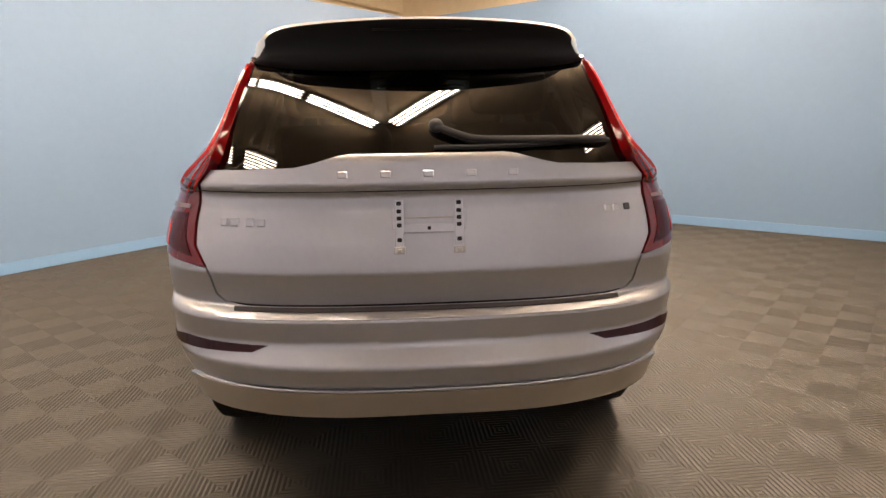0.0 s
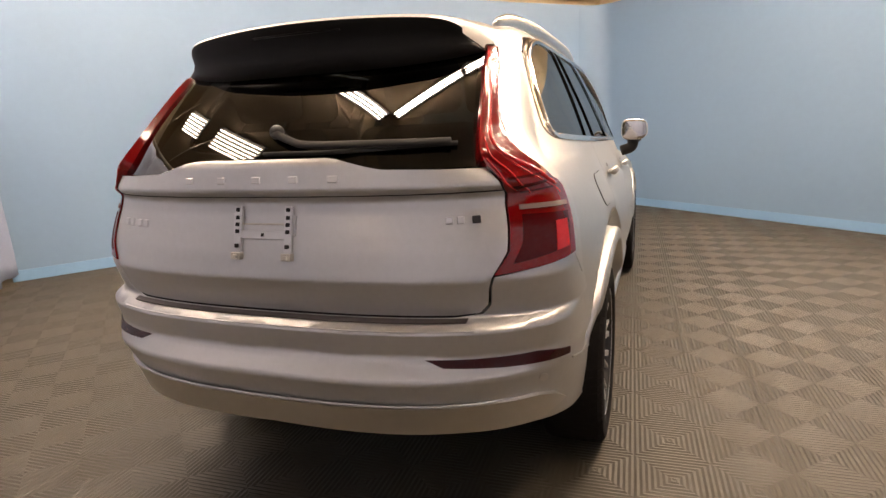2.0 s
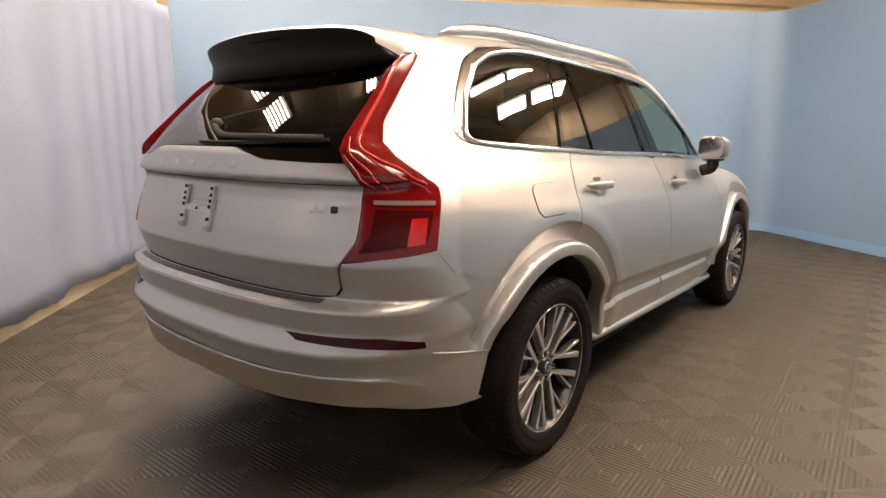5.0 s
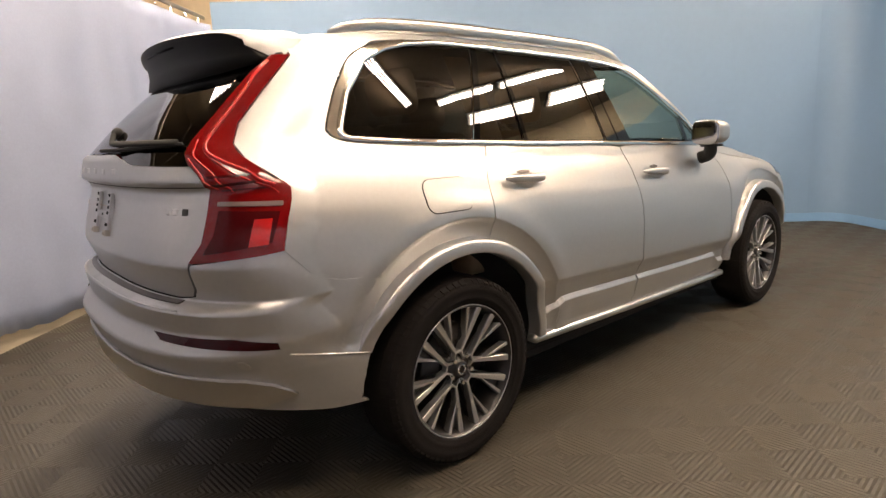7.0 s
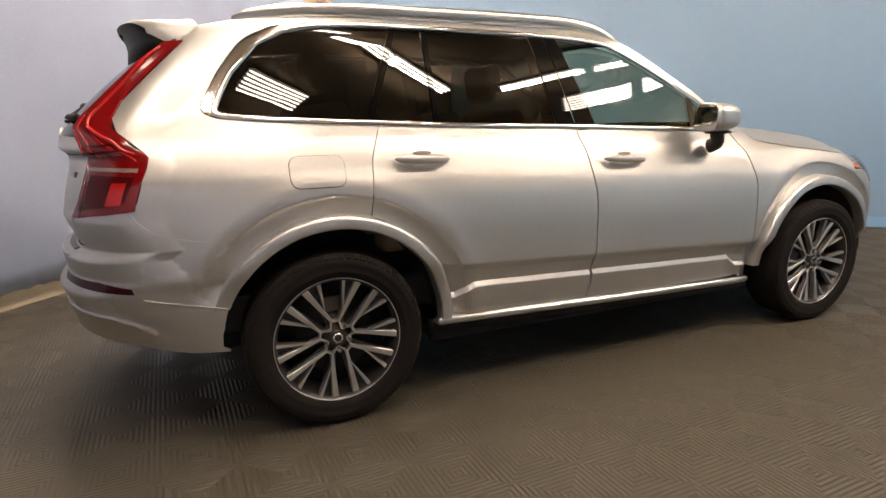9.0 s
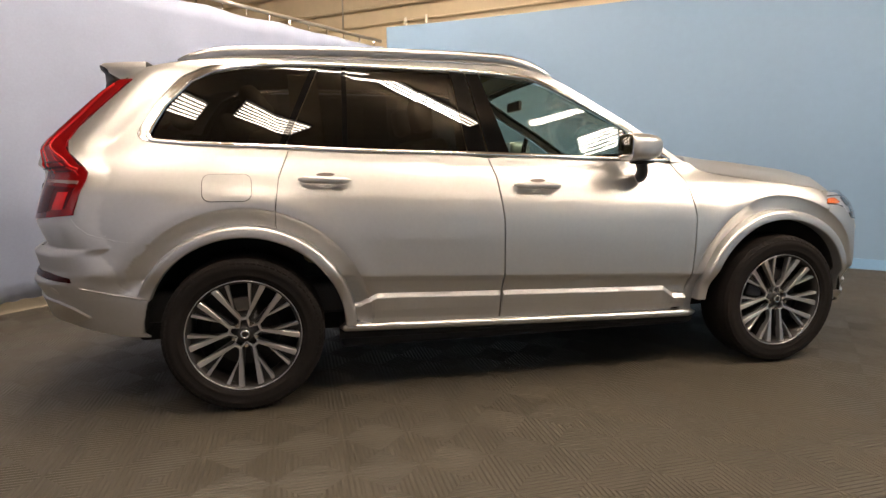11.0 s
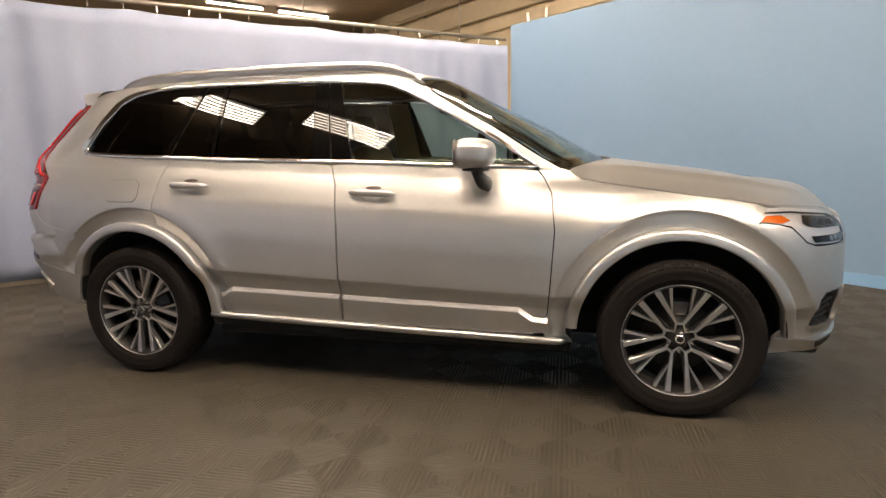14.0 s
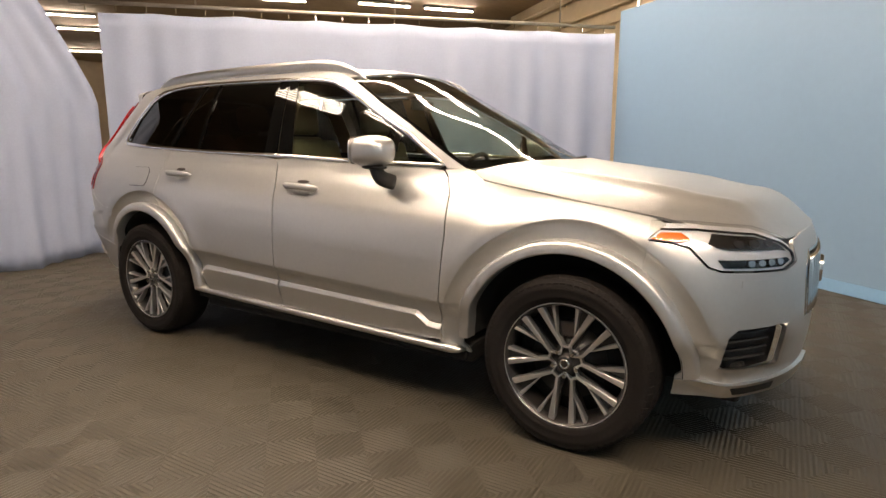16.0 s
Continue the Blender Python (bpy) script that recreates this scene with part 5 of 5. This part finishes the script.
# wheels
def wheel_at(first=None):
    w = new("wheel")
    w.parent = car
    w["label"] = "black and machined alloy wheel with a road tyre"
    tyre_prof = [(0.262, -0.108), (0.285, -0.118), (0.325, -0.124), (0.355, -0.117), (0.371, -0.100), (0.377, -0.06), (0.378, 0.0), (0.377, 0.06), (0.371, 0.100), (0.355, 0.117), (0.340, 0.122), (0.325, 0.124), (0.322, 0.1225), (0.300, 0.123), (0.290, 0.1225), (0.288, 0.120), (0.279, 0.119), (0.270, 0.112), (0.266, 0.104)]
    tyre = lathe("tyre", tyre_prof, RUBBER, w, n=72)
    # tread blocks
    verts, faces = [], []
    for k in range(72):
        for x0, x1, lean in ((-0.104, -0.066, 0.5), (-0.055, -0.006, 0), (0.006, 0.055, 0), (0.066, 0.104, -0.5), (0.106, 0.120, -0.5)):
            r0 = 0.3765 if abs(x0) < 0.11 else 0.3645
            a0, a1 = 2 * math.pi * (k + 0.12) / 72, 2 * math.pi * (k + 0.82) / 72
            i = len(verts)
            for r in (r0 - 0.012, r0 + 0.0015):
                for x, sh in ((x0, 0), (x1, lean * 0.03)):
                    rr = r - (0.0075 if abs(x) > 0.09 else 0) - (0.016 if abs(x) > 0.112 else 0)
                    for a in (a0, a1):
                        verts.append((x, rr * math.cos(a + sh), rr * math.sin(a + sh)))
            faces += [(i + 4, i + 5, i + 7, i + 6), (i, i + 1, i + 5, i + 4), (i + 2, i + 6, i + 7, i + 3), (i, i + 4, i + 6, i + 2), (i + 1, i + 3, i + 7, i + 5)]
    raw("tread", verts, faces, RUBBER, tyre, smooth=False)
    rim = lathe("rim", [(0.266, -0.11), (0.250, -0.10), (0.240, -0.02), (0.244, 0.06), (0.254, 0.100), (0.264, 0.112)], GUNMETAL, w, n=64)
    lathe("rim_lip", [(0.262, 0.102), (0.264, 0.112), (0.266, 0.114), (0.268, 0.112), (0.268, 0.10)], MACHINED, rim, n=64)
    lathe("brake_disc", [(0.165, 0.02), (0.165, 0.032), (0.07, 0.032), (0.07, 0.05), (0.0, 0.05)], GUNMETAL, w, n=40)
    bm = bmesh.new()
    box(bm, -0.01, 0.045, -0.055, 0.055, 0.105, 0.175, 0.012)
    part("brake_caliper", bm, PLATE_AND_SHADE, w)
    # black disc added behind the spokes so that the gaps look shaded
    lathe("dark_backing", [(0.238, -0.02), (0.238, -0.012), (0.10, 0.005), (0.0, 0.005)], UNDER, w, n=40)

    def bar(name, r0, a0, r1, a1, w0, w1, x0, x1, depth, mat):
        p0 = np.array((r0 * math.sin(a0), r0 * math.cos(a0)))
        p1 = np.array((r1 * math.sin(a1), r1 * math.cos(a1)))
        d = (p1 - p0) / np.linalg.norm(p1 - p0)
        s = np.array((d[1], -d[0]))
        verts = []
        for p, hw, x in ((p0, w0 / 2, x0), (p1, w1 / 2, x1)):
            for off, dx in ((-hw, 0), (-hw * 0.8, 0.003), (hw * 0.8, 0.003), (hw, 0), (hw, -depth), (-hw, -depth)):
                q = p + s * off
                verts.append((x + dx, q[0], q[1]))
        faces = [(j, (j + 1) % 6, 6 + (j + 1) % 6, 6 + j) for j in range(6)] + [tuple(range(6)), tuple(range(11, 5, -1))]
        bm = bmesh.new()
        vs = [bm.verts.new(v) for v in verts]
        for f in faces:
            bm.faces.new([vs[j] for j in f])
        return part(name, bm, mat, rim)

    for k in range(5):
        c = radians(72 * k)
        for e in (-1, 1):
            bar("spoke", 0.050, c + e * radians(24), 0.262, c + e * radians(19.5), 0.012, 0.062, 0.052, 0.072, 0.04, GUNMETAL)
            bar("spoke_face", 0.076, c + e * radians(11.5), 0.262, c + e * radians(26.0), 0.012, 0.029, 0.078, 0.100, 0.03, MACHINED)
            bar("spoke_branch", 0.128, c + e * radians(17.0), 0.262, c + e * radians(11.5), 0.003, 0.018, 0.084, 0.100, 0.03, MACHINED)
            bar("spoke_root", 0.078, c + e * radians(12), 0.040, c + e * radians(35), 0.008, 0.005, 0.077, 0.070, 0.02, MACHINED)
        bar("cup", 0.075, c - radians(11), 0.075, c + radians(11), 0.010, 0.010, 0.076, 0.076, 0.02, MACHINED)
    lathe("hub", [(0.075, 0.030), (0.070, 0.052), (0.060, 0.062), (0.036, 0.074), (0.036, 0.082), (0.030, 0.086), (0.0, 0.087)], GUNMETAL, rim, n=40)
    lathe("hub_cap", [(0.022, 0.086), (0.022, 0.0895), (0.014, 0.0895), (0.014, 0.0875)], CHROME, rim, n=24)
    for k in range(5):
        a = radians(72 * k + 36)
        bm = bmesh.new()
        bmesh.ops.create_cone(bm, cap_ends=True, segments=6, radius1=0.010, radius2=0.009, depth=0.024, matrix=Matrix.Translation((0.078, 0.056 * math.sin(a), 0.056 * math.cos(a))) @ Matrix.Rotation(radians(90), 4, "Y"))
        part("wheel_nut", bm, CHROME, rim)
    return w


first = wheel_at()
spots = [(0.812, -1.380, 0, 4), (0.812, 1.600, 0, 0), (-0.812, -1.380, 180, 20), (-0.812, 1.600, 180, 50)]
for i, (x, y, turn, spin) in enumerate(spots):
    m = pose(x, y, 0.378, 0, 0, turn) @ pose(0, 0, 0, spin, 0, 0)
    if i == 0:
        first.matrix_basis = m
    else:
        copy_thing(first, m)


# inside: seats, dashboard and steering wheel
def seat(name, x, y, w=0.50, mat=None, z0=0.62):
    s = new(name)
    s.parent = car
    bm = bmesh.new()
    box(bm, x - w / 2, x + w / 2, y - 0.25, y + 0.27, z0, z0 + 0.16, 0.05, 3)
    part("cushion", bm, mat, s, smooth=True)
    bm = bmesh.new()
    box(bm, x - w / 2, x + w / 2, -0.07, 0.07, 0, 0.62, 0.05, 3)
    bmesh.ops.transform(bm, matrix=Matrix.Translation((0, y - 0.25, z0 + 0.10)) @ Matrix.Rotation(radians(18), 4, "X"), verts=bm.verts)
    part("backrest", bm, mat, s, smooth=True)
    bm = bmesh.new()
    box(bm, x - 0.14, x + 0.14, -0.05, 0.05, 0, 0.19, 0.045, 3)
    bmesh.ops.transform(bm, matrix=Matrix.Translation((0, y - 0.46, z0 + 0.73)) @ Matrix.Rotation(radians(10), 4, "X"), verts=bm.verts)
    part("headrest", bm, mat, s, smooth=True)


for x in (-0.38, 0.38):
    seat("front_seat", x, 0.05, 0.52, SEAT)
    seat("third_seat", x * 0.85, -1.36, 0.42, SEAT_DARK, 0.66)
for x in (-0.46, 0.0, 0.46):
    seat("middle_seat", x, -0.85, 0.42, SEAT, 0.66)
bm = bmesh.new()
box(bm, -0.74, 0.74, 0.55, 1.00, 0.72, 1.06, 0.06, 3)
part("dashboard", bm, SEAT_DARK, car, smooth=True)
ring = [(-0.38 + 0.18 * math.sin(a), 0.43 + 0.065 * math.cos(a), 1.06 + 0.168 * math.cos(a)) for a in np.linspace(0, 2 * math.pi, 32, endpoint=False)]
wheel_ob = tube("steering_wheel", ring, 0.030, 0.030, SEAT_DARK, car, up=(0, 1, -0.3), closed=True, power=2)
tube("steering_spoke", [(-0.55, 0.43, 1.06), (-0.38, 0.46, 1.05), (-0.21, 0.43, 1.06)], 0.05, 0.03, SEAT_DARK, wheel_ob)
bm = bmesh.new()
box(bm, -0.12, 0.12, 0.26, 0.285, 1.50, 1.565, 0.012)
part("inner_mirror", bm, SEAT_DARK, car)
bm = bmesh.new()
box(bm, -0.76, 0.76, -2.0, 0.6, 0.42, 0.58, 0.02)
part("cabin_floor", bm, SEAT_DARK, car)
panel("headliner", [(-0.98, -1.80), (0.98, -1.80), (0.98, 0.08), (-0.98, 0.08)], roof_map, SEAT, car, gap=0, lip=0, proud=-0.03, step=0.12)
for mirror in (False, True):
    for y0, y1 in ((-0.30, -0.12), (-1.12, -0.96)):
        panel("pillar_lining", [(y0, 1.24), (y1, 1.24), (y1 - 0.04, 1.66), (y0 - 0.02, 1.66)], side, SEAT, car, gap=0, lip=0, proud=-0.05, step=0.08, mirror=mirror)
    panel("door_lining", [(0.88, 0.55), (0.86, 1.165), (-1.70, 1.275), (-1.75, 1.0), (-0.95, 0.9), (-0.85, 0.55)], side, SEAT_DARK, car, gap=0, lip=0, proud=-0.07, step=0.10, mirror=mirror)


# ---- the tiled floor, last ----
def floor_tiles():
    q, turn, org = 0.2035, radians(47.0), np.array((1.60, -0.94))
    ribs, high = 14, 0.0024
    verts, faces = [], []
    for qi in range(2):
        for qj in range(2):
            ox, oy = (qi - 1) * q, (qj - 1) * q
            flip = (qi + qj) % 2
            prev = None
            for k in range(2 * ribs + 1):
                c = -q + q * 2 * k / (2 * ribs)
                z = 0.0 if k % 2 else -high
                a = np.array((max(c, 0), max(-c, 0)))
                b = np.array((min(q, q + c), min(q - c, q)))
                if flip:
                    a[0], b[0] = q - a[0], q - b[0]
                i = len(verts)
                e = 0.0003
                sh = lambda v: (ox + min(max(v[0], e), q - e), oy + min(max(v[1], e), q - e), z)
                verts += [sh(a), sh(b)]
                if prev is not None:
                    f = (prev, prev + 1, i + 1, i)
                    faces.append(f if flip else f[::-1])
                prev = i
    i = len(verts)
    verts += [(-q, -q, -0.008), (q, -q, -0.008), (q, q, -0.008), (-q, q, -0.008)]
    faces.append((i, i + 1, i + 2, i + 3))
    top = empty("floor", "grey-brown ribbed plastic tiles laid as a checkerboard", "floor", "", "structure")
    spots = []
    area = [(-5.4, 0.25), (0.20, 6.75), (7.0, 1.0), (6.2, -2.5), (3.2, -5.8), (0.8, -6.0), (-0.72, -4.38), (-4.98, 0.04)]
    ca, sa = math.cos(turn), math.sin(turn)
    for i in range(-24, 25):
        for j in range(-24, 25):
            x = org[0] + (i * ca - j * sa) * 2 * q
            y = org[1] + (i * sa + j * ca) * 2 * q
            if inside(area, np.array([[x, y]]))[0]:
                spots.append((x, y))
    spots.sort(key=lambda s: math.hypot(s[0] - 1.8, s[1] + 1.0))
    me = bpy.data.meshes.new("tile")
    me.from_pydata(verts, [], faces)
    me.materials.append(TILE)
    me.update()
    for x, y in spots[:300]:
        ob = new("tile", me)
        ob.parent = top
        ob.matrix_basis = pose(x, y, 0, 0, 0, 47.0)
    far_v, far_f = [], []
    for x, y in spots[300:]:
        k = len(far_v)
        far_v += [(x + vx * ca - vy * sa, y + vx * sa + vy * ca, vz) for vx, vy, vz in verts]
        far_f += [tuple(n + k for n in f) for f in faces]
    far = raw("far_tiles", far_v, far_f, TILE, top, smooth=False)
    tagged(far, "", "", "", "stuff")


floor_tiles()
